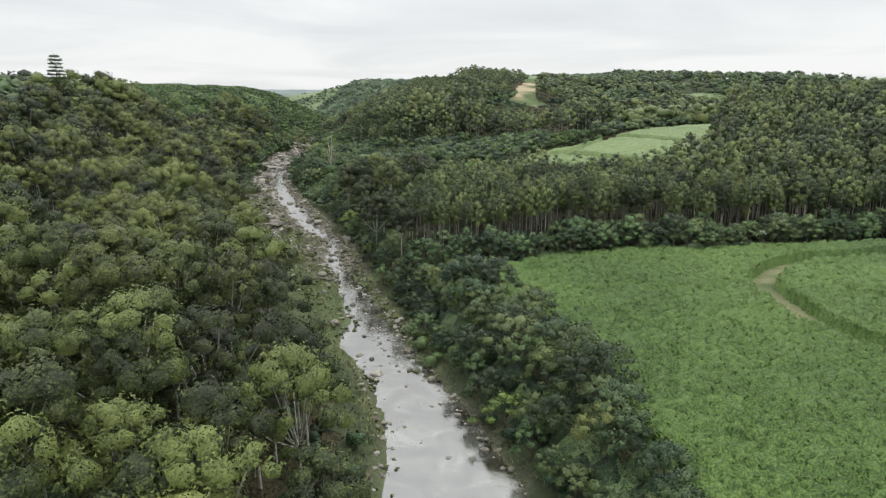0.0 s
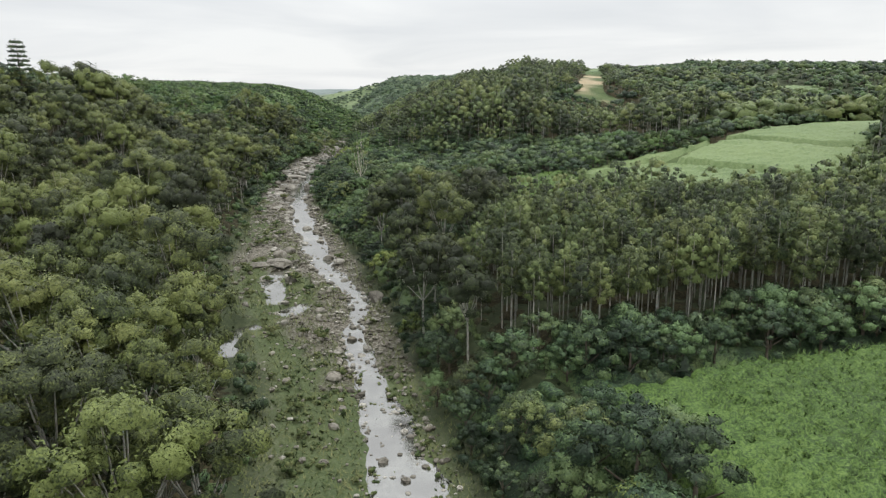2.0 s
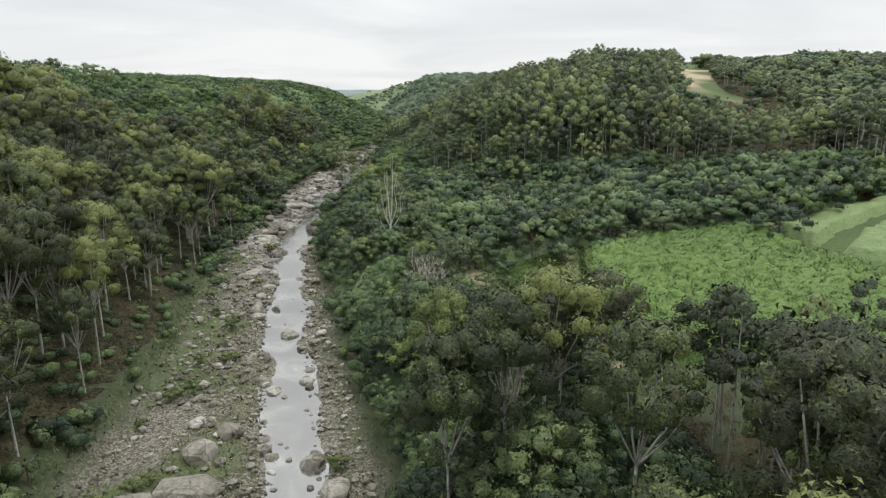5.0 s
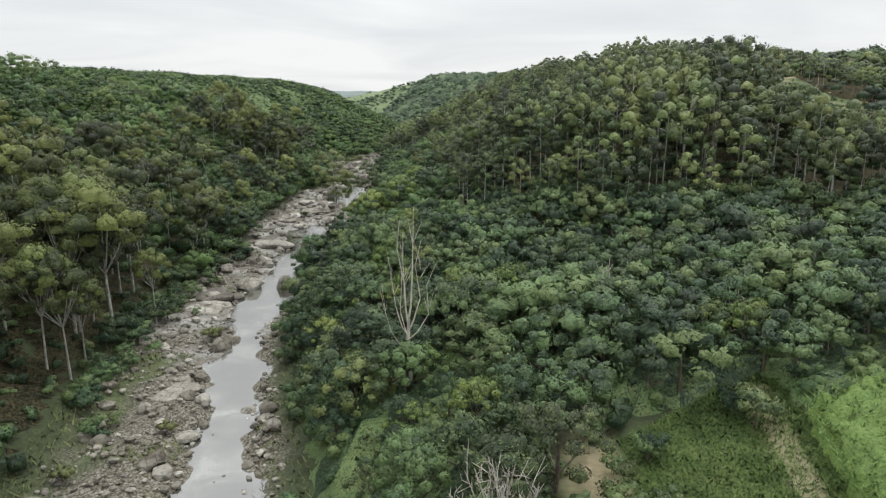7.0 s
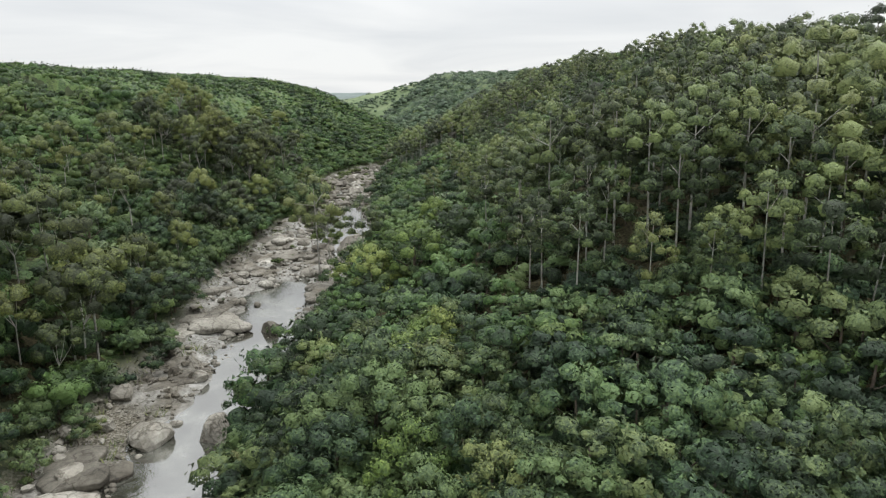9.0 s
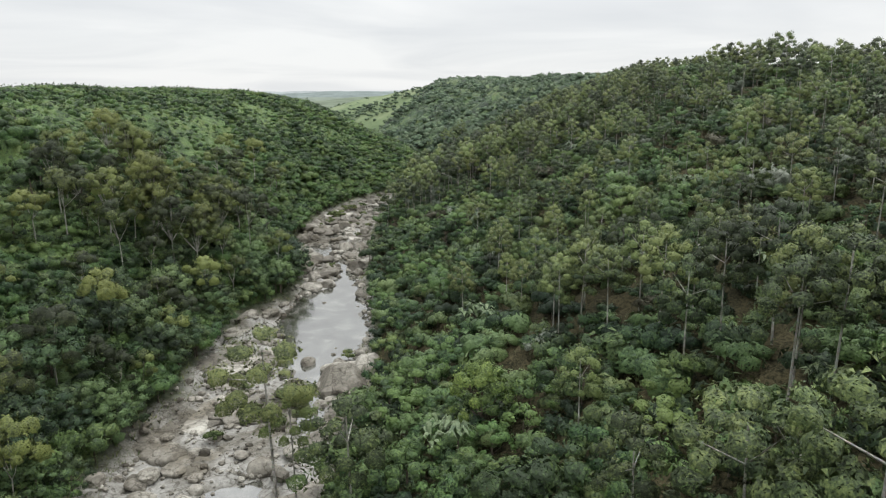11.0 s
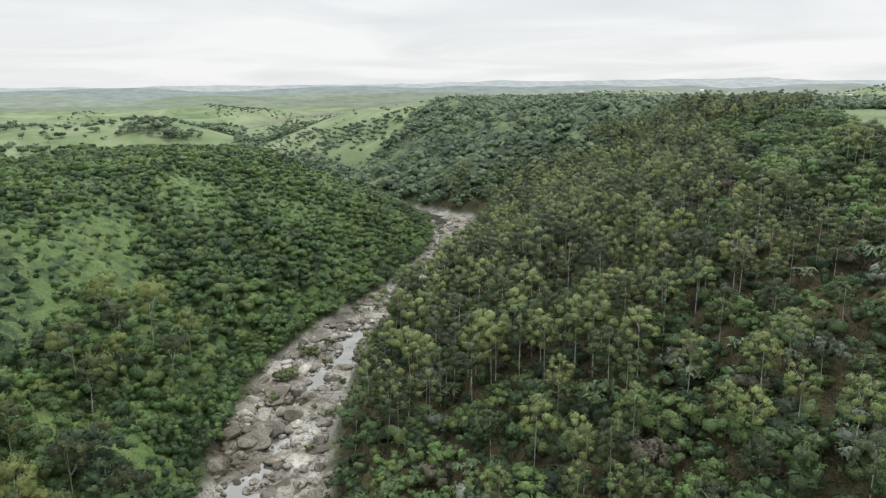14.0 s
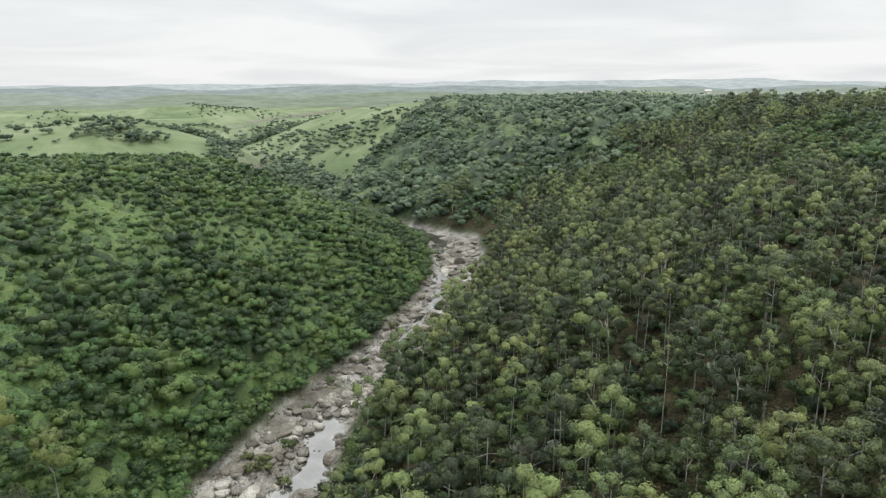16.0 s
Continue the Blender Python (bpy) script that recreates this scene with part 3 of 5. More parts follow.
def leaves(rng, centre, radii, count, size, low=-0.35, droop=0.0):
    """Leaf sprays over the upper shell of one tuft, each a bent triangle turned its own way; they shade as a soft rounded mass."""
    z = rng.uniform(low, 1, count)
    t = rng.uniform(0, 2 * math.pi, count)
    q = np.sqrt(np.maximum(0, 1 - z * z))
    nrm = np.stack([q * np.cos(t), q * np.sin(t), z], -1)
    pos = np.asarray(centre) + nrm * np.asarray(radii) * rng.uniform(0.78, 1.18, (count, 1))
    up = nrm + rng.normal(0, 0.42, (count, 3))
    up[:, 2] += 0.2
    up /= np.linalg.norm(up, axis=1, keepdims=True)
    a = np.cross(up, rng.normal(0, 1, (count, 3)))
    a[:, 2] -= droop
    a /= np.linalg.norm(a, axis=1, keepdims=True) + 1e-9
    b = np.cross(up, a)
    s = size * rng.uniform(0.6, 1.35, (count, 1))
    v = np.stack([pos - a * s * 0.6 - b * s * 0.42, pos + a * s * 0.75, pos - a * s * 0.5 + b * s * 0.45], 1)
    flip = (np.cross(v[:, 1] - v[:, 0], v[:, 2] - v[:, 0]) * nrm).sum(1) < 0
    v[flip] = v[flip][:, ::-1]
    face = nrm + rng.normal(0, 0.22, (count, 3))
    face /= np.linalg.norm(face, axis=1, keepdims=True)
    return v.reshape(-1, 3), np.arange(count * 3).reshape(-1, 3), np.repeat(face, 3, 0)


def dome(level, low):
    """A unit ball without its underside."""
    bm = bmesh.new()
    bmesh.ops.create_icosphere(bm, subdivisions=level, radius=1.0)
    bmesh.ops.delete(bm, geom=[q for q in bm.faces if q.calc_center_median().z < low], context="FACES")
    bm.verts.index_update()
    v = np.array([q.co[:] for q in bm.verts])
    f = np.array([[q.index for q in face.verts] for face in bm.faces])
    bm.free()
    return v, f


DOME = dome(1, -0.6)


def core(rng, centre, radii):
    """The dense mass of a tuft's leaves, uneven all over."""
    v0, f = DOME
    t = rng.uniform(0, 6.28)
    c, s = math.cos(t), math.sin(t)
    v = v0 @ np.array([(c, s, 0), (-s, c, 0), (0, 0, 1)])
    lobes = 1 + rng.uniform(-0.22, 0.08, len(v))
    n = v / np.asarray(radii)
    return np.asarray(centre) + v * np.asarray(radii) * lobes[:, None], f, n / np.linalg.norm(n, axis=1, keepdims=True)


def clumped(rng, clumps, count, size, droop=0.0, low=-0.35):
    """A crown out of many tufts: corners, faces and shading normals."""
    pieces = []
    share = np.array([r[0] * r[2] for _, r in clumps])
    share = share / share.sum()
    for (c, r), s in zip(clumps, share):
        pieces.append(core(rng, c, np.asarray(r) * 0.78))
        pieces.append(leaves(rng, c, r, max(4, int(count * s)), size, low, droop))
    v, f = join([(a, b) for a, b, _ in pieces])
    # the tufts together make one rounded crown
    mids = np.array([c for c, _ in clumps])
    centre, half = mids.mean(0), np.maximum(np.ptp(mids, axis=0) / 2, 0.4)
    centre[2] = mids[:, 2].min()
    half[2] = max(2 * half[2], half[0] * 0.7)
    whole = (v - centre) / half
    whole /= np.maximum(np.linalg.norm(whole, axis=1, keepdims=True), 0.6)
    n = np.concatenate([q for _, _, q in pieces]) * 0.62 + whole * 0.62
    return v, f, n / (np.linalg.norm(n, axis=1, keepdims=True) + 1e-6)


def bark_normals(v, f):
    """Smooth normals of a limb."""
    n = np.zeros_like(v)
    fn = np.cross(v[f[:, 1]] - v[f[:, 0]], v[f[:, 2]] - v[f[:, 0]])
    for k in range(3):
        np.add.at(n, f[:, k], fn)
    return n / (np.linalg.norm(n, axis=1, keepdims=True) + 1e-9)


def shade_as(me, normals):
    me.attributes.new("custom_normal", "FLOAT_VECTOR", "POINT").data.foreach_set("vector", np.asarray(normals, np.float32).ravel())


def gum_tree(rng, count, size, level=0, height=12.0):
    """Spreading gum: pale leaning trunk, forked limbs, umbrella crown of many small domed tufts."""
    sides = (6, 4, 3)[level]
    lean = rng.normal(0, 0.5, 2)
    fork = height * rng.uniform(0.42, 0.55)
    knee = np.array((lean[0] * 0.3, lean[1] * 0.3, fork))
    wood = [tube([np.array((0, 0, -0.6)), knee * 0.5, knee], [0.15, 0.115, 0.085], sides)]
    clumps, n = [], (30, 13, 6)[level]
    wide = height * rng.uniform(0.22, 0.29)
    turn, skew = rng.uniform(0, 6.28), rng.uniform(0.75, 1.25)
    lobe = rng.uniform(0, 6.28)
    for k in range(n):
        t = turn + k * 2.4 + rng.normal(0, 0.25)
        u = math.sqrt((k + 0.4) / n)
        q = wide * u * rng.uniform(0.8, 1.15) * (1 + 0.18 * math.sin(3 * t + lobe))
        z = height * (0.97 - 0.23 * u ** 2.2 + rng.normal(0, 0.022) - (rng.uniform(0.07, 0.20) if k % 3 == 2 else 0.0))
        r = height * (0.072, 0.102, 0.140)[level] * rng.uniform(0.7, 1.35)
        tip = np.array((lean[0] + q * math.cos(t) * skew, lean[1] + q * math.sin(t) / skew, z))
        clumps.append((tip, (r, r, r * 0.92)))
        if k % 3 == 1 and level < 2:
            mid = knee * 0.45 + tip * 0.55 + (0, 0, -0.4)
            wood.append(tube([knee, mid, tip - (0, 0, 0.2)], [0.065, 0.05, 0.025], max(3, sides - 2)))
    return join(wood), clumped(rng, clumps, count, size, 0.25, -0.25)


def plantation_tree(rng, count, size, level=0, height=12.0):
    """Plantation gum: straight bare stem and a rounded, pointed crown of small tufts on its upper half."""
    bend = rng.normal(0, 0.12, 2)
    pts = [np.array((bend[0] * z, bend[1] * z, z * height)) for z in (-0.05, 0.4, 0.92)]
    clumps, n = [], (18, 9, 4)[level]
    low, fat = rng.uniform(0.36, 0.46), rng.uniform(0.85, 1.15)
    for k in range(n):
        u = (k + 0.2) / n
        z = 0.97 - low * u + rng.normal(0, 0.012)
        t = 2.4 * k + rng.uniform(0, 0.6)
        off = fat * 1.42 * math.sin(math.pi * min(1.0, 0.06 + 0.80 * u)) * rng.uniform(0.75, 1.1)
        r = height * (0.047, 0.066, 0.094)[level] * rng.uniform(0.75, 1.3) * (0.8 + 0.35 * u)
        clumps.append(((bend[0] + off * math.cos(t), bend[1] + off * math.sin(t), z * height), (r, r, r * 1.1)))
    return tube(pts, [0.095, 0.075, 0.03], (5, 4, 3)[level]), clumped(rng, clumps, count, size, 0.4, -0.3)


def slender_gum(rng, count, size, level=0, height=12.0):
    """Slender hillside gum: thin pale stem under a rounded crown of small tufts."""
    bend = rng.normal(0, 0.35, 2)
    pts = [np.array((bend[0] * q, bend[1] * q, q * height)) for q in (-0.06, 0.35, 0.88)]
    wood = [tube(pts, [0.10, 0.08, 0.04], (5, 4, 3)[level])]
    clumps, n = [], (20, 9, 4)[level]
    turn, deep = rng.uniform(0, 6.28), rng.uniform(0.32, 0.50)
    for k in range(n):
        t, u = turn + 2.4 * k, math.sqrt(k / n)
        q = height * 0.17 * math.sin(2.1 * u) * rng.uniform(0.8, 1.2)
        r = height * (0.062, 0.088, 0.120)[level] * rng.uniform(0.75, 1.3)
        tip = np.array((bend[0] + q * math.cos(t), bend[1] + q * math.sin(t), height * (0.96 - deep * u ** 1.7 * rng.uniform(0.8, 1.25))))
        clumps.append((tip, (r, r, r * 0.9)))
        if k in (3, 7) and level < 2:
            wood.append(tube([pts[1] * 0.3 + pts[2] * 0.7, tip], [0.05, 0.02], 3))
    return join(wood), clumped(rng, clumps, count, size, 0.3, -0.3)


def broad_tree(rng, count, size, level=0, height=6.0):
    """Low riverine tree: uneven dome of layered leafy shelves."""
    n = (24, 11, 5)[level]
    clumps = []
    turn, skew = rng.uniform(0, 6.28), rng.uniform(0.78, 1.25)
    lobe, shelf, reach = rng.uniform(0, 6.28), rng.uniform(0.62, 0.95), rng.uniform(0.46, 0.60)
    for k in range(n):
        t = turn + 2.4 * k + rng.normal(0, 0.2)
        u = math.sqrt((k + 0.3) / n)
        q = height * reach * u * rng.uniform(0.85, 1.15) * (1 + 0.2 * math.sin(2 * t + lobe))
        r = height * (0.112, 0.155, 0.30)[level] * rng.uniform(0.65, 1.4)
        clumps.append(((q * math.cos(t) * skew, q * math.sin(t) / skew, height * ((0.90, 0.86, 0.70)[level] - 0.52 * u ** 2.4 + rng.normal(0, 0.05))), (r, r, r * shelf)))
    wood = [tube([(0, 0, -0.5), (0.1, 0, height * 0.3), (0.1, 0.1, height * 0.6)], [0.2, 0.15, 0.08], (5, 4, 3)[level])]
    for k in range((3, 1, 0)[level]):
        t = 2.1 * k + rng.uniform(0, 1)
        wood.append(tube([(0.1, 0, height * 0.25), (height * 0.25 * math.cos(t), height * 0.25 * math.sin(t), height * 0.45)], [0.1, 0.05], 3))
    return join(wood), clumped(rng, clumps, count, size, 0, -0.3)


def shrub(rng, count, size, level=0, height=2.6):
    clumps, n = [], (9, 5, 2)[level]
    for k in range(n):
        t, q = 2.4 * k + rng.uniform(0, 0.5), height * 0.46 * math.sqrt((k + 0.2) / n)
        r = height * (0.20, 0.27, 0.42)[level] * rng.uniform(0.75, 1.3)
        clumps.append(((q * math.cos(t), q * math.sin(t), height * (rng.uniform(0.35, 0.68) if level < 2 else rng.uniform(0.2, 0.45))), (r, r, r * 0.85)))
    return tube([(0, 0, -0.4), (0, 0, height * 0.5)], [0.08, 0.04], 3), clumped(rng, clumps, count, size, 0, -0.35)


def banana_plant(rng, count, size, level=0, height=4.0):
    """Clump of tall stems with long arching paddle leaves."""
    wood, blades, n = [], [], 0
    for s in range(max(2, count // 130)):
        ox, oy = rng.normal(0, 0.9, 2)
        top = height * rng.uniform(0.55, 0.85)
        wood.append(tube([(ox, oy, -0.4), (ox * 1.1, oy * 1.1, top)], [0.15, 0.08], 5))
        for k in range(9):
            t = 2.4 * k + rng.uniform(0, 0.5)
            rise, reach = height * rng.uniform(0.15, 0.42), height * rng.uniform(0.28, 0.42)
            d = np.array((math.cos(t), math.sin(t), 0))
            w = np.array((-math.sin(t), math.cos(t), 0)) * height * 0.065
            c0 = np.array((ox * 1.1, oy * 1.1, top))
            c1 = c0 + d * reach * 0.45 + (0, 0, rise)
            c2 = c0 + d * reach + (0, 0, rise * rng.uniform(0.4, 0.9))
            blades.append((np.array([c0, c1 - w, c1 + (0, 0, 0.08), c1 + w, c2]), np.array([(0, 1, 2), (0, 2, 3), (1, 4, 2), (2, 4, 3)])))
    v, f = join(blades)
    up = bark_normals(v, f)
    up *= np.sign(up[:, 2:3] + 1e-6)
    return wood, (v, f, up)


def dead_tree(rng, height, spread, forks=7, twigs=3, thick=0.24):
    """Leafless bleached tree: one trunk, upright leaders at its head, side limbs that arch out and then rise."""
    head = height * 0.42
    pieces = [tube([(0, 0, -1.0), (0.10, 0, head * 0.4), (-0.06, 0.05, head * 0.75), (0.02, 0, head)], [thick, thick * 0.85, thick * 0.7, thick * 0.6], 6)]
    for k in range(forks):
        t = 2.4 * k + rng.uniform(-0.4, 0.4)
        u = k / (forks - 1)
        q = spread * (0.22 + 0.78 * u) * rng.uniform(0.85, 1.15)
        z0 = head * (1.0 - 0.35 * u)
        z1 = height * (1.0 - 0.36 * u) * rng.uniform(0.92, 1.0)
        d = np.array((math.cos(t), math.sin(t), 0))
        pts = [np.array((0, 0, z0)), d * q * 0.40 + (0, 0, z0 + 0.12 * (z1 - z0)), d * q * 0.80 + rng.normal(0, 0.12, 3) + (0, 0, z0 + 0.36 * (z1 - z0)),
               d * q * rng.uniform(0.8, 1.1) + rng.normal(0, 0.15, 3) + (0, 0, z0 + 0.7 * (z1 - z0)), d * q * rng.uniform(0.9, 1.25) + (0, 0, z1)]
        w = thick * (0.40 - 0.2 * u)
        pieces.append(tube(pts, [w, w * 0.85, w * 0.65, w * 0.4, 0.02], 5))
        for j in range(twigs):
            a = pts[2] + (pts[4] - pts[2]) * rng.uniform(0.0, 0.7)
            e = a + rng.normal(0, 0.55, 3) * (1, 1, 0) + (0, 0, height * rng.uniform(0.05, 0.13))
            pieces.append(tube([a, (a + e) / 2 + rng.normal(0, 0.08, 3), e], [w * 0.4, w * 0.25, 0.012], 3))
    return join(pieces)


def twig_bush(rng, height, spread, stems=22):
    """Leafless pale bush: stems fanning from the base, forked twice into fine twigs."""
    pieces = []
    for k in range(stems):
        t, q = 2.4 * k + rng.normal(0, 0.2), spread * math.sqrt((k + 0.3) / stems)
        tip = np.array((q * math.cos(t), q * math.sin(t), height * (1.0 - 0.45 * (q / spread) ** 2) * rng.uniform(0.85, 1.05)))
        mid = tip * (0.45, 0.45, 0.5) + rng.normal(0, 0.12, 3)
        pieces.append(tube([tip * (0.04, 0.04, 0) - (0, 0, 0.4), mid, tip], [0.07, 0.045, 0.02], 4))
        for j in range(5):
            a = mid + (tip - mid) * rng.uniform(0.1, 0.9)
            e = a + rng.normal(0, 0.16, 3) * spread + (0, 0, 0.12 * height)
            pieces.append(tube([a, (a + e) / 2 + rng.normal(0, 0.08, 3), e], [0.03, 0.024, 0.014], 3))
            for i in range(2):
                b = a + (e - a) * rng.uniform(0.3, 0.9)
                pieces.append(tube([b, b + rng.normal(0, 0.09, 3) * spread + (0, 0, 0.06 * height)], [0.02, 0.011], 3))
    return join(pieces)


RNG = np.random.default_rng(11)
KINDS = {
    "gum": (gum_tree, BARK_GUM, LEAF_EUC, (2000, 0.18), (300, 0.34), (28, 0.75)),
    "slender": (slender_gum, BARK_GUM, LEAF_PLANT, (950, 0.18), (180, 0.34), (24, 0.6)),
    "plantation": (plantation_tree, BARK_GUM, LEAF_PLANT, (900, 0.19), (130, 0.38), (26, 0.75)),
    "broad": (broad_tree, BARK_DARK, LEAF_DARK, (1300, 0.19), (180, 0.37), (28, 0.8)),
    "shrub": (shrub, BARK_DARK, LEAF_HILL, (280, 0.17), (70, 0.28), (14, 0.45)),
    "banana": (banana_plant, BARK_DARK, LEAF_BANANA, (650, 0), (400, 0), (260, 0)),
}
TEMPLATES = {}
for key, (maker, wood_mat, leaf_mat, *levels) in KINDS.items():
    for level, (count, size) in enumerate(levels):
        TEMPLATES[key, level] = [maker(RNG, count, size, level) for _ in range((7, 5, 4)[level])]


def scatter(x0, x1, y0, y1, step, seed):
    """Jittered points over a rectangle."""
    r = np.random.default_rng(seed)
    x, y = np.meshgrid(np.arange(float(x0), x1, step), np.arange(float(y0), y1, step))
    x[1::2] += step / 2
    x, y = x.ravel() + r.uniform(-0.42, 0.42, x.size) * step, y.ravel() + r.uniform(-0.42, 0.42, x.size) * step
    return x, y


def blades(name, x, y, z, length, lean, width, seed, mat, label, category="grass"):
    """Single grass or cane blades, each leaning its own way."""
    r, n = np.random.default_rng(seed), len(x)
    t = r.uniform(0, 6.283, n)
    out = lean * length
    a = np.stack([x - np.sin(t) * width, y + np.cos(t) * width, z], -1)
    b = np.stack([x + np.sin(t) * width, y - np.cos(t) * width, z], -1)
    c = np.stack([x + np.cos(t) * out, y + np.sin(t) * out, z + length], -1)
    v = np.stack([a, b, c], 1)
    down = np.cross(v[:, 1] - v[:, 0], v[:, 2] - v[:, 0])[:, 2] < 0
    v[down] = v[down][:, ::-1]
    me = mesh_from(name, v.reshape(-1, 3), np.arange(3 * n).reshape(-1, 3), mat, True)
    shade_as(me, np.repeat(np.stack([-0.3 * np.cos(t), -0.3 * np.sin(t), np.ones(n)], -1) / 1.044, 3, 0))
    tagged(new(name, me), label, category, kind="stuff")


def plant_stuff(name, key, level, x, y, size, seed, label, leaf=None):
    """Uncountable growth: all of one stand joined into one mesh."""
    if len(x) == 0:
        return
    r = np.random.default_rng(seed)
    z = ground(x, y)
    V, F, M, N, P, n = [], [], [], [], [], 0
    pool = TEMPLATES[key, level]
    pick, turn = r.integers(0, len(pool), len(x)), r.uniform(0, 2 * math.pi, len(x))
    tall, own = size * r.uniform(0.85, 1.18, len(x)), r.random(len(x))
    for i, ((wv_, wf_), (lv_, lf_, ln_)) in enumerate(pool):
        v0, f0 = join([(wv_, wf_), (lv_, lf_)])
        n0 = np.concatenate([bark_normals(wv_, wf_), ln_])
        mat0 = np.r_[np.zeros(len(wf_), int), np.ones(len(lf_), int)]
        k = np.nonzero(pick == i)[0]
        if len(k) == 0:
            continue
        c, s = np.cos(turn[k])[:, None], np.sin(turn[k])[:, None]
        wide = (tall[k] * r.uniform(0.88, 1.15, len(k)))[:, None]
        v = np.stack([(v0[:, 0] * c - v0[:, 1] * s) * wide + x[k][:, None], (v0[:, 0] * s + v0[:, 1] * c) * wide + y[k][:, None],
                      v0[:, 2] * tall[k][:, None] + z[k][:, None]], -1)
        V.append(v.reshape(-1, 3))
        N.append(np.stack([n0[:, 0] * c - n0[:, 1] * s, n0[:, 0] * s + n0[:, 1] * c, np.tile(n0[:, 2], (len(k), 1))], -1).reshape(-1, 3))
        P.append(np.repeat(own[k], len(v0)))
        F.append((f0[None] + (np.arange(len(k)) * len(v0))[:, None, None]).reshape(-1, 3) + n)
        M.append(np.tile(mat0, len(k)))
        n += len(k) * len(v0)
    me = mesh_from(name, np.concatenate(V), np.concatenate(F), KINDS[key][1], True)
    me.materials.append(leaf or KINDS[key][2])
    me.polygons.foreach_set("material_index", np.concatenate(M).astype(np.int32))
    me.attributes.new("plant", "FLOAT", "POINT").data.foreach_set("value", np.concatenate(P).astype(np.float32))
    shade_as(me, np.concatenate(N))
    tagged(new(name, me), label, "trees" if key != "shrub" else "bushes", kind="stuff")


MASTERS = {}


def plant_each(name, key, x, y, size, seed, label, group, leaf=None):
    """Countable trees: each an object of its own with its trunk and crown."""
    r = np.random.default_rng(seed)
    z = ground(x, y)
    pool = TEMPLATES[key, 0]
    for i in range(len(x)):
        v = int(r.integers(0, len(pool)))
        s = float((size[i] if np.ndim(size) else size) * r.uniform(0.85, 1.18))
        w = s * float(r.uniform(0.88, 1.15))
        m = pose(float(x[i]), float(y[i]), float(z[i]), 0, 0, float(r.uniform(0, 360))) @ Matrix.Diagonal((w, w, s, 1))
        slot = (name, key, v, leaf)
        if slot in MASTERS:
            o = MASTERS[slot].scale
            copy_thing(MASTERS[slot], m @ Matrix.Diagonal((1 / o[0], 1 / o[1], 1 / o[2], 1)))
            continue
        stems, (c, d, e) = pool[v]
        stems = stems if key == "banana" else [stems]
        if name in ("river_gum", "slope_gum"):
            # the forked limbs of these open crowns can be told apart
            a, b = stems[0]
            stems = [(a[:18], b[:24])] + [(a[18 + 12 * k:30 + 12 * k], b[24 + 16 * k:40 + 16 * k] - 18 - 12 * k) for k in range((len(a) - 18) // 12)]
        tree = tagged(new(name), label, "tree" if key not in ("shrub", "banana") else "plant", group)
        for k, (a, b) in enumerate(stems):
            limb = "stem" if key == "banana" else "limb" if k else "trunk"
            part(limb, mesh_from(limb, a, b, KINDS[key][1], True), tree)
        crown = mesh_from("crown", c, d, leaf or KINDS[key][2], True)
        shade_as(crown, e)
        part("crown" if key != "banana" else "leaves", crown, tree)
        tree.matrix_basis = m
        MASTERS[slot] = tree

# ---- woods, stand by stand ----
OPEN = (FIELD_LOW, FIELD_WEST, FIELD_HILL, FIELD_TOP, FIELD_EAST, CLEARING_LOW, CLEARING_HILL)


def free(x, y, margin=1.0):
    ok = np.ones(len(x), bool)
    for poly in OPEN:
        ok &= ~inside_poly(x, y, poly)
    return ok & (near_line(x, y, TRACK_WOOD) > 1.1)


def pick_nearest(rank, most):
    near = np.zeros(len(rank), bool)
    near[np.argsort(rank)[:most]] = True
    return near


# west bank gums
x, y = scatter(-225, 10, 24, 450, 5.3, 1)
d, side, share, s = river(x, y)
ok = (side < 0) & (d > np.interp(s, (190, 215), (3.4, 1.6))) & (d < 150) & ~inside_poly(x, y, BARE_WEST) & (near_line(x, y, ARMS[1]) > 4.5) & (RNG.random(len(x)) < np.interp(s, (285, 310, 400, 450), (1, 0.6, 0.35, 0.2)) * np.interp(d, (60, 150), (1, 0.7)) * np.where((s > 285) & (d > 28), 0.0, 1))
x, y, d, s = x[ok], y[ok], d[ok], s[ok]
size = np.where(s < 300, 1.0, 0.78) * np.interp(d, (0, 6), (0.72, 1.0)) * (1 + 0.30 * fbm(x, y, 7, 1, 38))
near = pick_nearest(np.where(s < 260, d + 0.04 * s, 999), 300)
plant_each("gum_tree", "gum", x[near], y[near], size[near], 2, "spreading gum tree with pale trunk and tufted yellow-green crown", "gums on the west bank")
mid = ~near & (d < 60)
plant_stuff("west_gum_wood", "gum", 1, x[mid], y[mid], size[mid], 3, "dense gum wood on the west side of the valley")
far = ~near & ~mid
plant_stuff("west_upper_wood", "broad", 2, x[far], y[far], size[far] * 1.75, 4, "dense gum wood on the upper west slope")
# small bushy trees along the west ridge
x, y = scatter(-230, -95, 270, 450, 5.2, 87)
d, side, share, s = river(x, y)
ok = (side < 0) & (d > 26) & (s > 282) & (RNG.random(len(x)) < np.interp(s, (282, 350, 385), (0.9, 0.7, 0.0)))
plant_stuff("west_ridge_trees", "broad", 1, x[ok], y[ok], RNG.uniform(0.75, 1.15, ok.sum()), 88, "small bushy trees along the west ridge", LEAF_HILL)
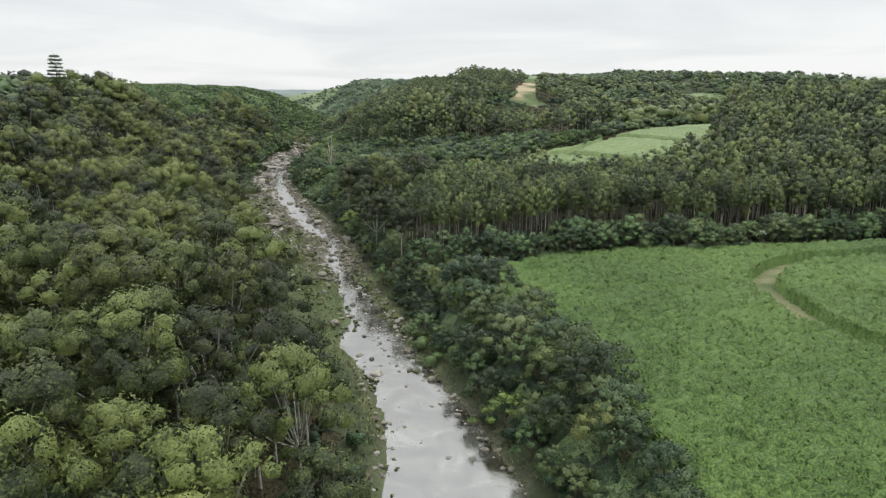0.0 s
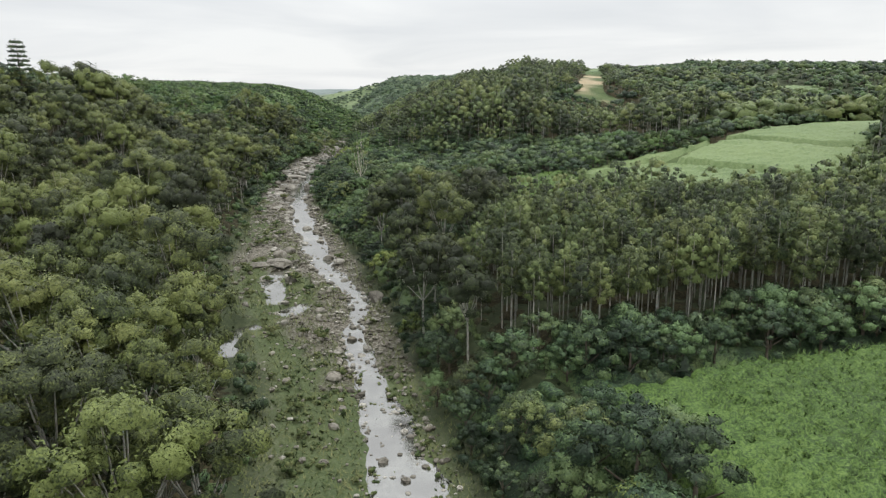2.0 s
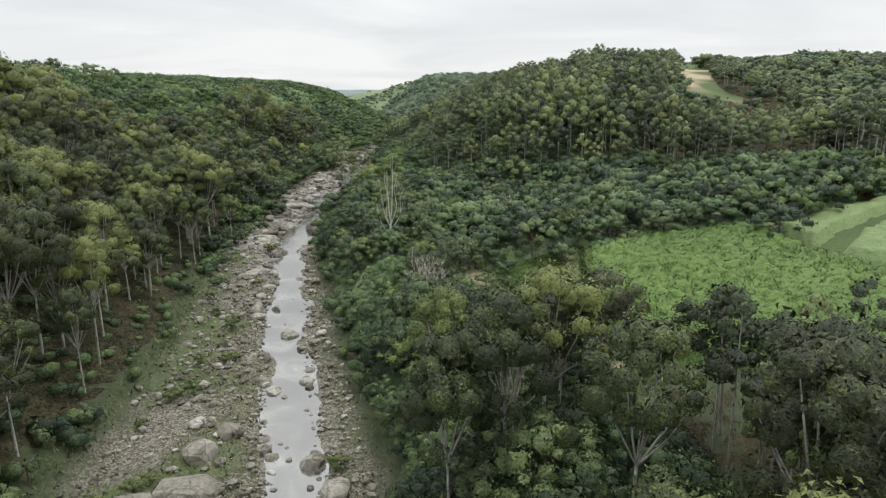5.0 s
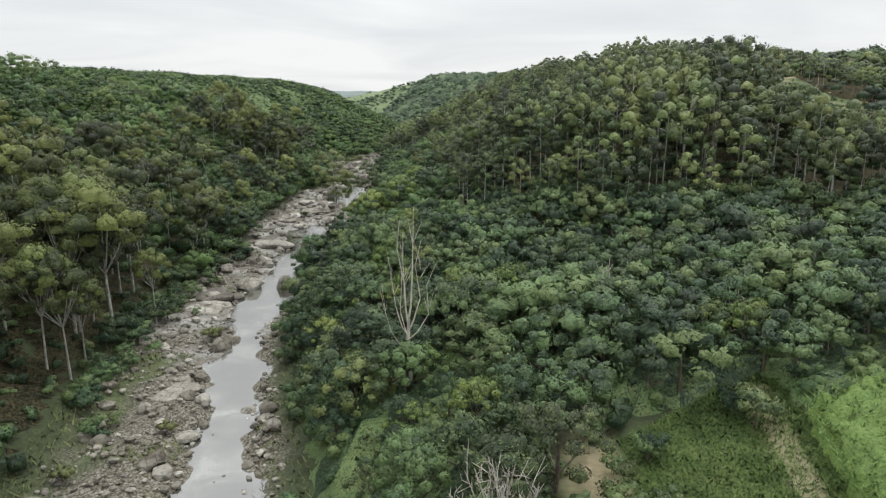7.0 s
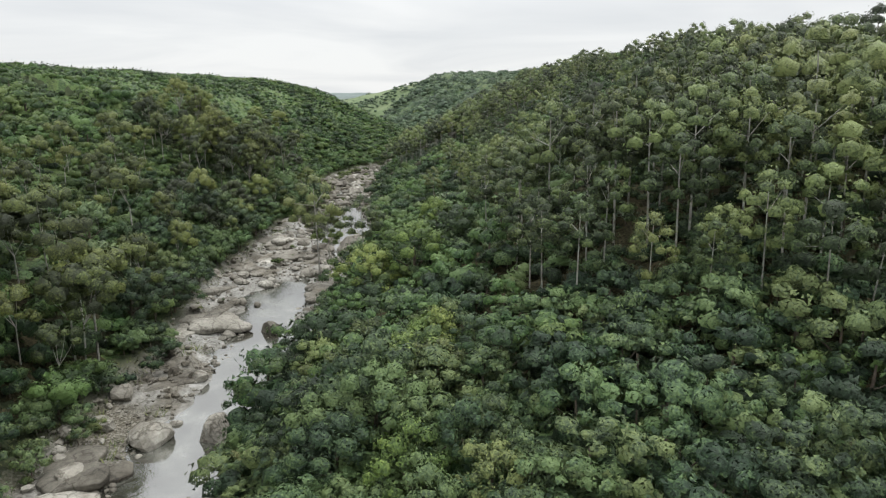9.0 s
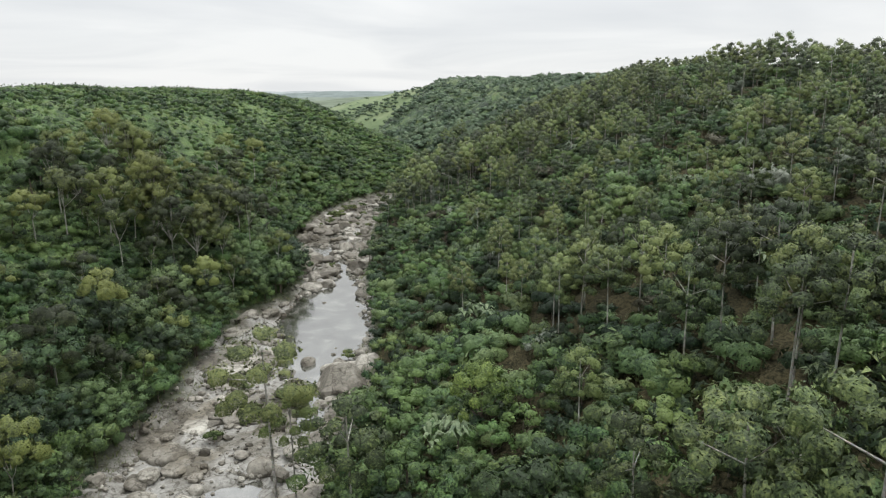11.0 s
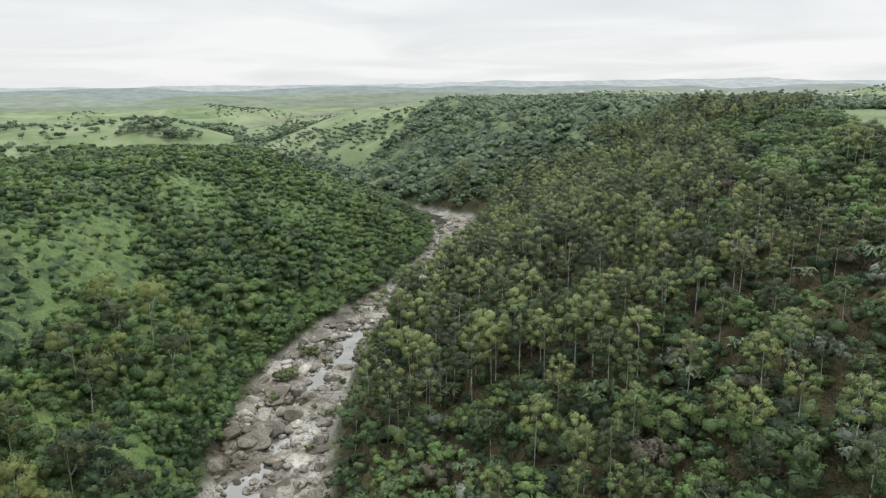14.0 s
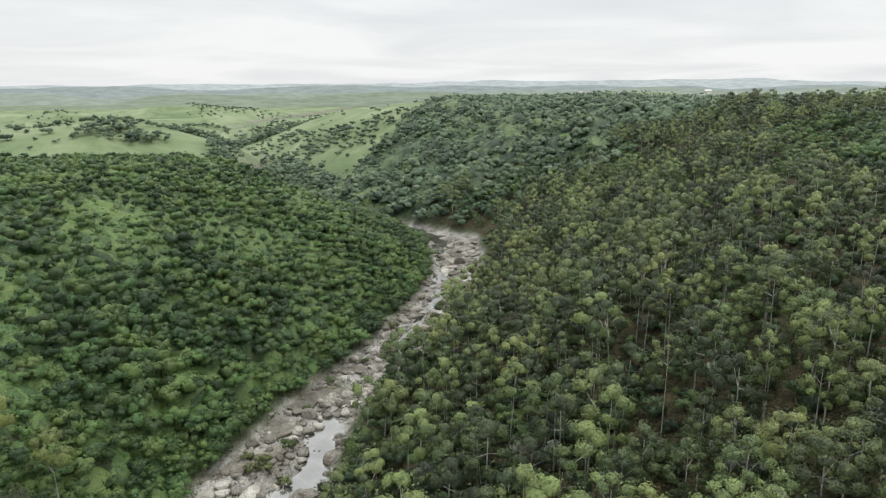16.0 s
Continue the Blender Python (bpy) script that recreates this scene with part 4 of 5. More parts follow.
# undergrowth on the west bank
x, y = scatter(-130, 6, 30, 430, 2.9, 5)
d, side, share, s = river(x, y)
ok = (side < 0) & (d > 1.2) & (d < 48) & ~inside_poly(x, y, BARE_WEST) & (near_line(x, y, ARMS[1]) > 3)
plant_stuff("west_undergrowth", "shrub", 2, x[ok], y[ok], np.clip(0.85 + 0.5 * fbm(x[ok], y[ok], 6, 2, 59), 0.4, 1.4), 6, "green undergrowth below the gums", LEAF_DARK)
# west hill scrub
x, y = scatter(-250, -70, 270, 720, 2.45, 7)
d, side, share, s = river(x, y)
gap = fbm(x, y, 22, 2, 31)
ok = (side < 0) & (d > 0.5) & (d < 125) & (RNG.random(len(x)) < np.interp(s, (270, 330, 380), (0.35, 0.75, 1))) & (gap > -0.85) & (RNG.random(len(x)) < np.interp(d - np.interp(s, (400, 450), (30, -10)), (90, 120), (1, 0.15)))
x, y, d = x[ok], y[ok], d[ok]
size = np.clip(1.15 + 0.7 * fbm(x, y, 14, 2, 32), 0.6, 1.9) * np.interp(d, (0, 8), (1.3, 0.95))
near = pick_nearest(d + 0.02 * np.abs(y - 450), 280)
plant_each("shrub", "shrub", x[near], y[near], size[near], 8, "round green shrub on the steep west slope", "shrubs on the west slope")
low = ~near & (d < 26)
plant_stuff("west_hill_scrub", "shrub", 1, x[low], y[low], size[low], 9, "dense green scrub on the steep west hill")
high = ~near & ~low
plant_stuff("west_ridge_scrub", "shrub", 2, x[high], y[high], size[high], 9, "dense green scrub on the ridge of the west hill")

# east bank: dark trees between river and lower field, and on to the foot of the hill
x, y = scatter(-75, 40, 20, 275, 3.5, 10)
d, side, share, s = river(x, y)
ok = (side > 0) & (d > np.interp(s, (150, 190), (1.3, 2.6))) & free(x, y) & ((y < 116 + 0.3 * np.minimum(x, 0)) | (x < -11) | (y > 221)) & (x < 34) & ~((x > -4) & (y > 104) & (y < 200))
x, y, d = x[ok], y[ok], d[ok]
size = np.interp(y, (20, 100, 120, 200), (1.0, 0.95, 1.0, 0.9)) * np.interp(d, (0, 9), (0.5, 1.0)) * (1 + 0.25 * fbm(x, y, 9, 1, 39)) * (1 - 0.50 * np.exp(-((x + 40.5) / 4) ** 2 - ((y - 218) / 6) ** 2)) * (1 - 0.55 * np.exp(-((x + 32) / 5) ** 2 - ((y - 204) / 6) ** 2))
near = pick_nearest(d, 260)
kind = np.random.default_rng(95).random(len(x))
dark, olive, bright = near & (kind < 0.76), near & (kind >= 0.76) & (kind < 0.90), near & (kind >= 0.90)
plant_each("riverine_tree", "broad", x[dark], y[dark], size[dark], 11, "low dense dark-green riverine tree with layered crown", "trees on the east bank")
plant_each("olive_riverine_tree", "broad", x[olive], y[olive], size[olive], 96, "olive-green riverine tree among darker bush", "trees on the east bank", LEAF_PLANT)
plant_each("bright_riverine_tree", "broad", x[bright], y[bright], size[bright], 97, "bright yellow-green riverine tree among darker bush", "trees on the east bank", LEAF_LIME)
plant_stuff("east_bank_wood", "broad", 1, x[~near], y[~near], size[~near], 12, "dense dark-green riverine wood")
x, y = scatter(-75, 30, 24, 270, 3.0, 48)
d, side, share, s = river(x, y)
ok = (side > 0) & (d > 0.9) & free(x, y) & ((y < 112) | (x < -13) | (y > 221)) & (x < 34)
plant_stuff("east_bank_undergrowth", "shrub", 2, x[ok], y[ok], np.full(ok.sum(), 0.9), 49, "green undergrowth along the east bank", LEAF_DARK)
# tall gums among them
x, y = scatter(-62, -10, 118, 262, 6.3, 13)
d, side, share, s = river(x, y)
ok = (side > 0) & (d > np.interp(y, (170, 200), (2.5, 7))) & free(x, y) & ~((x > -40) & (y > 176) & (y < 238)) & ~((x > -48) & (y > 192) & (y < 240)) & (RNG.random(len(x)) < np.interp(y, (118, 180, 198, 262), (1.0, 0.8, 0.0, 0.0)))
plant_each("tall_gum_tree", "gum", x[ok], y[ok], np.full(ok.sum(), 1.02), 14, "tall gum tree with white forked trunk above dark bush", "tall gums on the east bank")
# hedge of wild bananas and bushes north of the lower field
x, y = scatter(-6, 150, 108, 136, 2.5, 15)
line = np.interp(x, (2, 19, 40, 62, 90, 160), (108, 115, 119.5, 122.5, 124, 121))
ok = (y > line + 1.0) & (y < line + 8) & free(x, y)
x, y = x[ok], y[ok]
ban = (RNG.random(len(x)) < np.interp(x, (-6, 20, 60, 160), (0.05, 0.09, 0.03, 0.0)))
plant_each("wild_banana", "banana", x[ban], y[ban], 0.82, 16, "clump of wild banana with long paddle leaves", "wild bananas along the field")
plant_each("hedge_bush", "broad", x[~ban], y[~ban], RNG.uniform(0.5, 1.1, (~ban).sum()), 17, "dark-green bush along the edge of the cane field", "bushes along the field")
# plantation
x, y = scatter(-10, 140, 118, 240, 2.75, 18)
line = np.interp(x, (2, 19, 40, 62, 90, 160), (115, 122, 127, 130, 131, 128))
ok = (y > line) & ~inside_poly(x, y, FIELD_HILL) & ~inside_poly(x, y, FIELD_WEST) & (near_line(x, y, TRACK_WOOD) > 1.6) & ((y < 174) | (x > 66)) & (x > -9.5)
x, y, line = x[ok], y[ok], line[ok]
size = (0.92 + 0.08 * fbm(x, y, 12, 2, 33)) * (1 + 0.32 * smooth((x - 46) / 14) * smooth((y - 138) / 25))
near = pick_nearest((y - line) * 0.9 + 0.8 * np.maximum(0, x) * 0.6, 300)
plant_each("plantation_gum", "plantation", x[near], y[near], size[near], 19, "slim plantation gum tree with straight bare stem", "gums in the plantation")
plant_stuff("gum_plantation", "plantation", 1, x[~near], y[~near], size[~near], 20, "close-set plantation of slim gum trees")

# east hill
x, y = scatter(-95, 130, 226, 660, 4.3, 21)
d, side, share, s = river(x, y)
h = ground(x, y, False)
stand = fbm(x, y, 45, 2, 34)
ok = (side > 0) & (d > 0.5) & free(x, y) & (y > np.where(x < 12, 262, 222))
x, y, d, h, stand = x[ok], y[ok], d[ok], h[ok], stand[ok]
grove = ((y > 425) & (y < 600) & (d < 75)) | ((y < 420) & (y > 268) & (h > 10) & (stand > -0.5)) | (stand > 0.25)
grove &= (RNG.random(len(x)) < np.where((y > 300) & (y < 425) & (x < -20), 0.45, 0.85))
size = np.interp(y, (400, 450), (0.72, 0.88)) + 0.16 * fbm(x, y, 20, 2, 35) + 0.45 * smooth((332 - y) / 15) * smooth((h - 9) / 5)
size = size * (1 - 0.18 * smooth((h - 24) / 8))
sight = (x > 14) & (x < 54) & (y > 285) & (y < 342)
size = np.where(sight, np.clip((26.5 - h) / 13, 0.12, 1.0) * np.minimum(size, 0.8), size)
back = d > np.interp(y, (415, 430, 600), (0.5, 4.5, 4.5))
grove_back = grove & back
near = grove_back & pick_nearest(np.where(grove_back, np.abs(x + 42) + 0.35 * np.abs(y - 350), 9999), 270)
plant_each("hill_gum_tree", "slender", x[near], y[near], size[near], 22, "slender gum tree with pale stem on the steep east hill", "gums on the east hill")
m1 = grove_back & ~near & (d < 125)
plant_stuff("east_hill_gums", "slender", 1, x[m1], y[m1], size[m1], 23, "gum wood on the steep east hill")
m2 = grove_back & ~near & ~m1
plant_stuff("east_plateau_wood", "broad", 2, x[m2], y[m2], size[m2] * 1.5, 24, "wood on the top of the east hill", LEAF_PLANT)
m3 = ~grove & back & (d < 110)
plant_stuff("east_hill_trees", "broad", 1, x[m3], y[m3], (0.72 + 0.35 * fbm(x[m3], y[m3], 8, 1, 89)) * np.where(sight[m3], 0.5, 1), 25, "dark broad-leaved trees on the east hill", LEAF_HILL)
m4 = ~grove & back & ~m3
plant_stuff("east_plateau_trees", "broad", 2, x[m4], y[m4], np.full(m4.sum(), 0.85), 26, "dark broad-leaved trees on the plateau")
x, y = scatter(-95, 70, 240, 620, 3.1, 27)
d, side, share, s = river(x, y)
ok = (side > 0) & (d > np.interp(y, (415, 430), (0, 1.5))) & (d < 105) & free(x, y)
under = np.clip(1.2 + 0.6 * fbm(x, y, 9, 2, 55), 0.6, 1.8) * np.interp(y, (415, 450), (1, 0.85))
deep = ok & (d < 48) & (y < 470)
plant_stuff("east_hill_undergrowth", "shrub", 1, x[deep], y[deep], under[deep], 28, "green undergrowth on the east hill", LEAF_DARK)
rest = ok & ~deep
plant_stuff("east_ridge_undergrowth", "shrub", 2, x[rest], y[rest], under[rest], 28, "green undergrowth on the upper east hill", LEAF_DARK)
# woods round the bend and beyond
x, y = scatter(-300, 230, 638, 1000, 6.0, 29)
d, side, share, s = river(x, y)
wood = fbm(x, y, 80, 2, 36)
ok = (d > 1) & (((side > 0) & (y < 880 + 60 * wood) & (x > -145 + 0.3 * (y - 700))) | (wood > 0.42) | ((d < 18) & (y < 780)))
plant_stuff("far_wood", "broad", 2, x[ok], y[ok], 1.05 + 0.3 * fbm(x[ok], y[ok], 20, 2, 56), 30, "distant dark-green wood beyond the river bend", LEAF_HAZED)
x, y = scatter(-620, 620, 700, 1500, 13, 31)
wood = fbm(x, y, 120, 3, 37)
r = np.random.default_rng(99)
ok = ((wood > np.where(x > 20, -0.15, 0.08)) | (r.random(len(x)) < 0.02)) & free(x, y) & ((y > 1000) | (x > 120) | (x < -300))
plant_stuff("scattered_far_trees", "shrub", 2, x[ok], y[ok], RNG.uniform(0.8, 2.2, ok.sum()), 32, "scattered trees and thickets on far pasture hills", LEAF_HAZED)
x, y = scatter(-560, -120, 520, 1150, 4.4, 47)
d, side, share, s = river(x, y)
wood = fbm(x, y, 48, 3, 57) + 0.35 * smooth((28 - ground(x, y, False)) / 16)
ok = (d > 6) & ((wood > 0.24) | (RNG.random(len(x)) < 0.012)) & ((y > 580) | (x < -185)) & (x < -125 + 0.3 * (y - 700)) & (RNG.random(len(x)) < 0.6)
plant_stuff("pasture_thickets", "shrub", 2, x[ok], y[ok], RNG.uniform(0.7, 1.7, ok.sum()), 58, "dark thickets on the western pasture", LEAF_HAZED)
# country on either side of the valley
for x0, x1, y0, y1, seed in ((-430, -150, -70, 290, 90), (112, 400, -70, 270, 91), (-150, 112, -80, 30, 92)):
    x, y = scatter(x0, x1, y0, y1, 12.5, seed)
    d, side, share, s = river(x, y)
    ok = (d > 4) & free(x, y) & (near_line(x, y, TRACK_LOW) > 3) & (fbm(x, y, 60, 2, 93) > -0.4) & ((x > -150) | (d > 135)) & ((x < 112) | (y < 118) | (x > 160))
    plant_stuff("outer_wood", "broad", 2, x[ok], y[ok], RNG.uniform(1.2, 2.0, ok.sum()), seed + 1, "woods on the country beside the valley")
# right of the fields
x, y = scatter(110, 340, 120, 560, 9.5, 33)
ok = free(x, y) & ((y > 240) | (x > 165))
plant_stuff("eastern_wood", "broad", 2, x[ok], y[ok], np.full(ok.sum(), 1.15), 34, "woods on the eastern hills")


# ---- low thicket that closes the floor of the woods ----
def puffs(x, y, size, seed):
    """Rounded bush tops, 0 at the creases and 1 at the crowns."""
    u, v = x / size, y / size
    i, j = np.floor(u).astype(int), np.floor(v).astype(int)
    best = np.full(x.shape, 9.0)
    for a in (-1, 0, 1):
        for b in (-1, 0, 1):
            px, py = LATTICE[(i + a + 7 * seed) % 256, (j + b) % 256], LATTICE[(i + a) % 256, (j + b + 13 * seed + 91) % 256]
            best = np.minimum(best, (i + a + px - u) ** 2 + (j + b + py - v) ** 2)
    return np.sqrt(np.clip(1 - best / 0.5, 0, 1))


def thicket(name, x0, x1, y0, y1, step, size, tall, mat, label, seed, where):
    r = np.random.default_rng(seed)
    x, y = np.meshgrid(np.arange(float(x0), x1, step), np.arange(float(y0), y1, step))
    x, y = x + r.uniform(-0.3, 0.3, x.shape) * step, y + r.uniform(-0.3, 0.3, x.shape) * step
    amount = where(x, y)
    z = ground(x, y) - 0.3 + tall * amount * (0.35 + 0.65 * puffs(x, y, size, seed)) * (1 + 0.5 * fbm(x, y, 17, 2, seed)) + amount * r.uniform(-0.42, 0.42, x.shape)
    ids = np.arange(x.size).reshape(x.shape)
    f = np.stack([ids[:-1, :-1], ids[:-1, 1:], ids[1:, 1:], ids[1:, :-1]], -1).reshape(-1, 4)
    keep = np.nonzero((amount > 0.15).ravel()[f].any(1))[0]
    used, inv = np.unique(f[keep], return_inverse=True)
    me = mesh_from(name, np.stack([x, y, z], -1).reshape(-1, 3)[used], inv.reshape(-1, 4), mat, True)
    own = LATTICE[np.floor(x / size).astype(int) % 256, np.floor(y / size).astype(int) % 256].ravel()[used]
    me.attributes.new("plant", "FLOAT", "POINT").data.foreach_set("value", own.astype(np.float32))
    tagged(new(name, me), label, "bushes", kind="stuff")


def west_hill(x, y):
    d, side, share, s = river(x, y)
    return np.where(side < 0, smooth((d - 0.5) / 3) * smooth((np.interp(s, (400, 450), (125, 78)) + 22 * fbm(x, y, 26, 2, 83) - d) / 9) * smooth((s - 265) / 40) * smooth((700 - y) / 40), 0)


def wood_floor(x, y):
    d, side, share, s = river(x, y)
    ok = smooth((d - 1.5) / 4) * smooth((165 - d) / 20) * smooth((near_line(x, y, ARMS[1]) - 2.5) / 2)
    return np.where((side < 0) & (s < 310), ok * (1 - 0.8 * inside_poly(x, y, BARE_WEST)), 0)


def east_floor(x, y):
    d, side, share, s = river(x, y)
    a = smooth((d - 0.5) / 3) * smooth((150 - d) / 20) * smooth((y - np.where(x > 25, 222, 255)) / 15) * np.interp(y, (415, 450), (1, 0.55))
    for poly in OPEN:
        a = a * ~inside_poly(x, y, poly)
    return np.where(side > 0, a, 0)


def bank_floor(x, y):
    d, side, share, s = river(x, y)
    a = smooth((d - 1.5) / 3) * (x < np.where((y > 112) & (y < 221), -13, 34)) * smooth((275 - y) / 10)
    for poly in OPEN:
        a = a * ~inside_poly(x, y, poly)
    return np.where(side > 0, a * (near_line(x, y, TRACK_WOOD) > 2) * ~((x > -31) & (y > 186) & (y < 222)), 0)


def far_floor(x, y):
    d, side, share, s = river(x, y)
    return np.where((side > 0) & (x > -145 + 0.3 * (y - 700)) & (y < 890), smooth((d - 1) / 5) * smooth((y - 648) / 12), 0) * (inside_poly(x, y, FIELD_TOP) == 0)


def hedge_floor(x, y):
    line = np.interp(x, (2, 19, 40, 62, 90, 160), (108, 115, 119.5, 122.5, 124, 121))
    return smooth((y - line - 0.5) / 2) * smooth((line + 11 - y) / 3) * (near_line(x, y, TRACK_WOOD) > 2)


thicket("east_bank_thicket", -75, 30, 24, 275, 1.0, 2.6, 1.6, LEAF_DARK, "low dark thicket on the floor of the riverine wood", 74, bank_floor)
# the far wood's floor takes darker leaves to paint shade between its crowns
thicket("far_wood_floor", -160, 230, 640, 900, 2.2, 6.0, 4.2, LEAF_DARK, "closed floor of the wood beyond the bend, dark for the shade between crowns", 76, far_floor)
thicket("hedge_thicket", -2, 150, 106, 140, 0.9, 2.4, 1.6, LEAF_DARK, "low dark thicket between cane field and plantation", 75, hedge_floor)
def plantation_floor(x, y):
    line = np.interp(x, (2, 19, 40, 62, 90, 160), (113, 120, 125, 128, 130, 127))
    a = smooth((y - line) / 3) * (near_line(x, y, TRACK_WOOD) > 0.9) * ((y < 182) | (x > 66)) * (x > -14) * (y < 238)
    for poly in OPEN:
        a = a * ~inside_poly(x, y, poly)
    return a


thicket("plantation_floor", -14, 140, 112, 240, 1.3, 2.4, 0.5, SHADED_LITTER, "brown leaf litter and low growth, darkened for shade, on the plantation floor", 77, plantation_floor)
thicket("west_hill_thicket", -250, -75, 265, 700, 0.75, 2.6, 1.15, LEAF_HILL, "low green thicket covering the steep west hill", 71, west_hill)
thicket("west_wood_floor", -215, 8, 24, 330, 1.0, 2.6, 0.9, SHADED_LITTER, "leaf litter and low brush, darkened for shade, on the floor of the gum wood", 72, wood_floor)
thicket("east_hill_thicket", -95, 100, 225, 650, 1.15, 2.4, 1.2, SHADED_LITTER, "leaf litter and low brush, darkened for shade, on the floor of the hill wood", 73, east_floor)


# ---- sugarcane ----
def cane(name, poly, tracks, step, height, mat, label, seed, rough=0.2):
    """Standing cane: a tufted leafy block whose edges drop to the ground, with single blades over it."""
    r = np.random.default_rng(seed)
    px, py = [p[0] for p in poly], [p[1] for p in poly]
    x, y = np.meshgrid(np.arange(float(min(px)), max(px), step), np.arange(float(min(py)), max(py), step))
    x, y = x + r.uniform(-0.3, 0.3, x.shape) * step, y + r.uniform(-0.3, 0.3, x.shape) * step
    stand = inside_poly(x, y, poly)
    for t, w in tracks:
        stand &= near_line(x, y, t) > w
    edge = stand.copy()
    edge[1:-1, 1:-1] &= stand[:-2, 1:-1] & stand[2:, 1:-1] & stand[1:-1, :-2] & stand[1:-1, 2:]
    near = np.zeros(x.shape, int)
    near[1:-1, 1:-1] = edge[:-2, 1:-1].astype(int) + edge[2:, 1:-1] + edge[1:-1, :-2] + edge[1:-1, 2:]
    edge &= near >= 2
    top = 0.80 + 0.12 * fbm(x, y, 7, 3, 40) + rough * r.uniform(-1, 1, x.shape) * (0.6 + 0.4 * fbm(x, y, 5, 2, 42))
    z = ground(x, y) + np.where(edge, height * top, -0.3)
    ids = np.arange(x.size).reshape(x.shape)
    f = np.stack([ids[:-1, :-1], ids[:-1, 1:], ids[1:, 1:], ids[1:, :-1]], -1).reshape(-1, 4)
    keep = np.nonzero(stand.ravel()[f].any(1))[0]
    used, inv = np.unique(f[keep], return_inverse=True)
    v = np.stack([x, y, z], -1).reshape(-1, 3)[used]
    tagged(new(name, mesh_from(name, v, inv.reshape(-1, 4), mat, True)), label, "crop", kind="stuff")


cane("sugarcane_field", FIELD_LOW, [(TRACK_LOW, 1.5)], 0.5, 2.0, LEAF_CANE, "bright green sugarcane field on the river terrace", 50, 0.32)
cane("slope_sugarcane_field", FIELD_WEST, [], 0.55, 2.0, LEAF_CANE, "bright green sugarcane field at the foot of a rounded hill", 53, 0.32)
cane("hill_sugarcane_field", FIELD_HILL, [(t, 1.2) for t in TRACKS_HILL], 0.85, 1.8, LEAF_CANE_HILL, "pale green sugarcane field on a rounded hill", 51, 0.2)
cane("plateau_sugarcane_field", FIELD_TOP, [], 2.2, 1.8, LEAF_CANE_HILL, "pale sugarcane field on the plateau", 52, 0.12)
cane("eastern_sugarcane_field", FIELD_EAST, [], 1.5, 1.8, LEAF_CANE_HILL, "narrow pale sugarcane field on the eastern hill", 54, 0.12)

r = np.random.default_rng(103)
for name, poly, box, count, label in (("sugarcane_blades", FIELD_LOW, (12, 62, 30, 122), 70000, "long green sugarcane blades above the river terrace field"),
                                      ("slope_sugarcane_blades", FIELD_WEST, (-14, 22, 186, 230), 30000, "long green sugarcane blades above the slope field")):
    x, y = r.uniform(box[0], box[1], count), r.uniform(box[2], box[3], count)
    ok = inside_poly(x, y, poly) & (near_line(x, y, TRACK_LOW) > 1.8)
    x, y = x[ok], y[ok]
    blades(name, x, y, ground(x, y) + 1.5 + 0.25 * fbm(x, y, 7, 3, 40), r.uniform(0.22, 0.5, len(x)), r.uniform(0.9, 2.0, len(x)), r.uniform(0.03, 0.07, len(x)), 104, LEAF_CANE, label, "crop")

# ---- dead trees ----
for (bx, by), hgt, spread, forks, lab in (((-41, 225), 16.2, 2.5, 8, "bare bleached dead tree standing above dark bush"), ((-24, 239), 7.5, 1.0, 4, "broken bleached dead trunk"),
                                          ((-80, 160), 14, 3.5, 7, "leafless pale tree in the gum wood"), ((-22, 170), 14, 2.6, 7, "leafless pale tree above the bush")):
    trunk = mesh_from("dead_tree", *dead_tree(RNG, hgt, spread, forks), BARK_DEAD, True)
    tree = tagged(new("dead_tree", trunk), lab, "tree")
    tree.location = (bx, by, float(ground(np.array([bx]), np.array([by]))[0]))


# ---- rocks of the river bed ----
def ball(level):
    bm = bmesh.new()
    bmesh.ops.create_icosphere(bm, subdivisions=level, radius=1.0)
    v = np.array([q.co[:] for q in bm.verts])
    f = np.array([[q.index for q in face.verts] for face in bm.faces])
    bm.free()
    return v, f


def boulder(rng, level=2, flat=0.7, blocky=0.5):
    """A worn, faceted boulder: a ball cut by random planes and roughened."""
    v, f = ball(level)
    for _ in range(9):
        n = rng.normal(0, 1, 3)
        n /= np.linalg.norm(n)
        h = rng.uniform(0.55, 0.9)
        over = np.maximum(0, v @ n - h)[:, None]
        v = v - over * n * (0.55 + 0.45 * blocky)
    v = v * (1, rng.uniform(0.65, 1.0), flat) * (1 + rng.normal(0, 0.025, (len(v), 1)))
    return v, f


def block(rng):
    """A big angular boulder broken along its joints."""
    v, f = ball(3)
    for _ in range(13):
        n = rng.normal(0, 1, 3)
        n /= np.linalg.norm(n)
        v = v - np.maximum(0, v @ n - rng.uniform(0.42, 0.72))[:, None] * n * 0.97
    return v * 1.45 * (1, 0.8, 0.85) + rng.normal(0, 0.012, v.shape), f


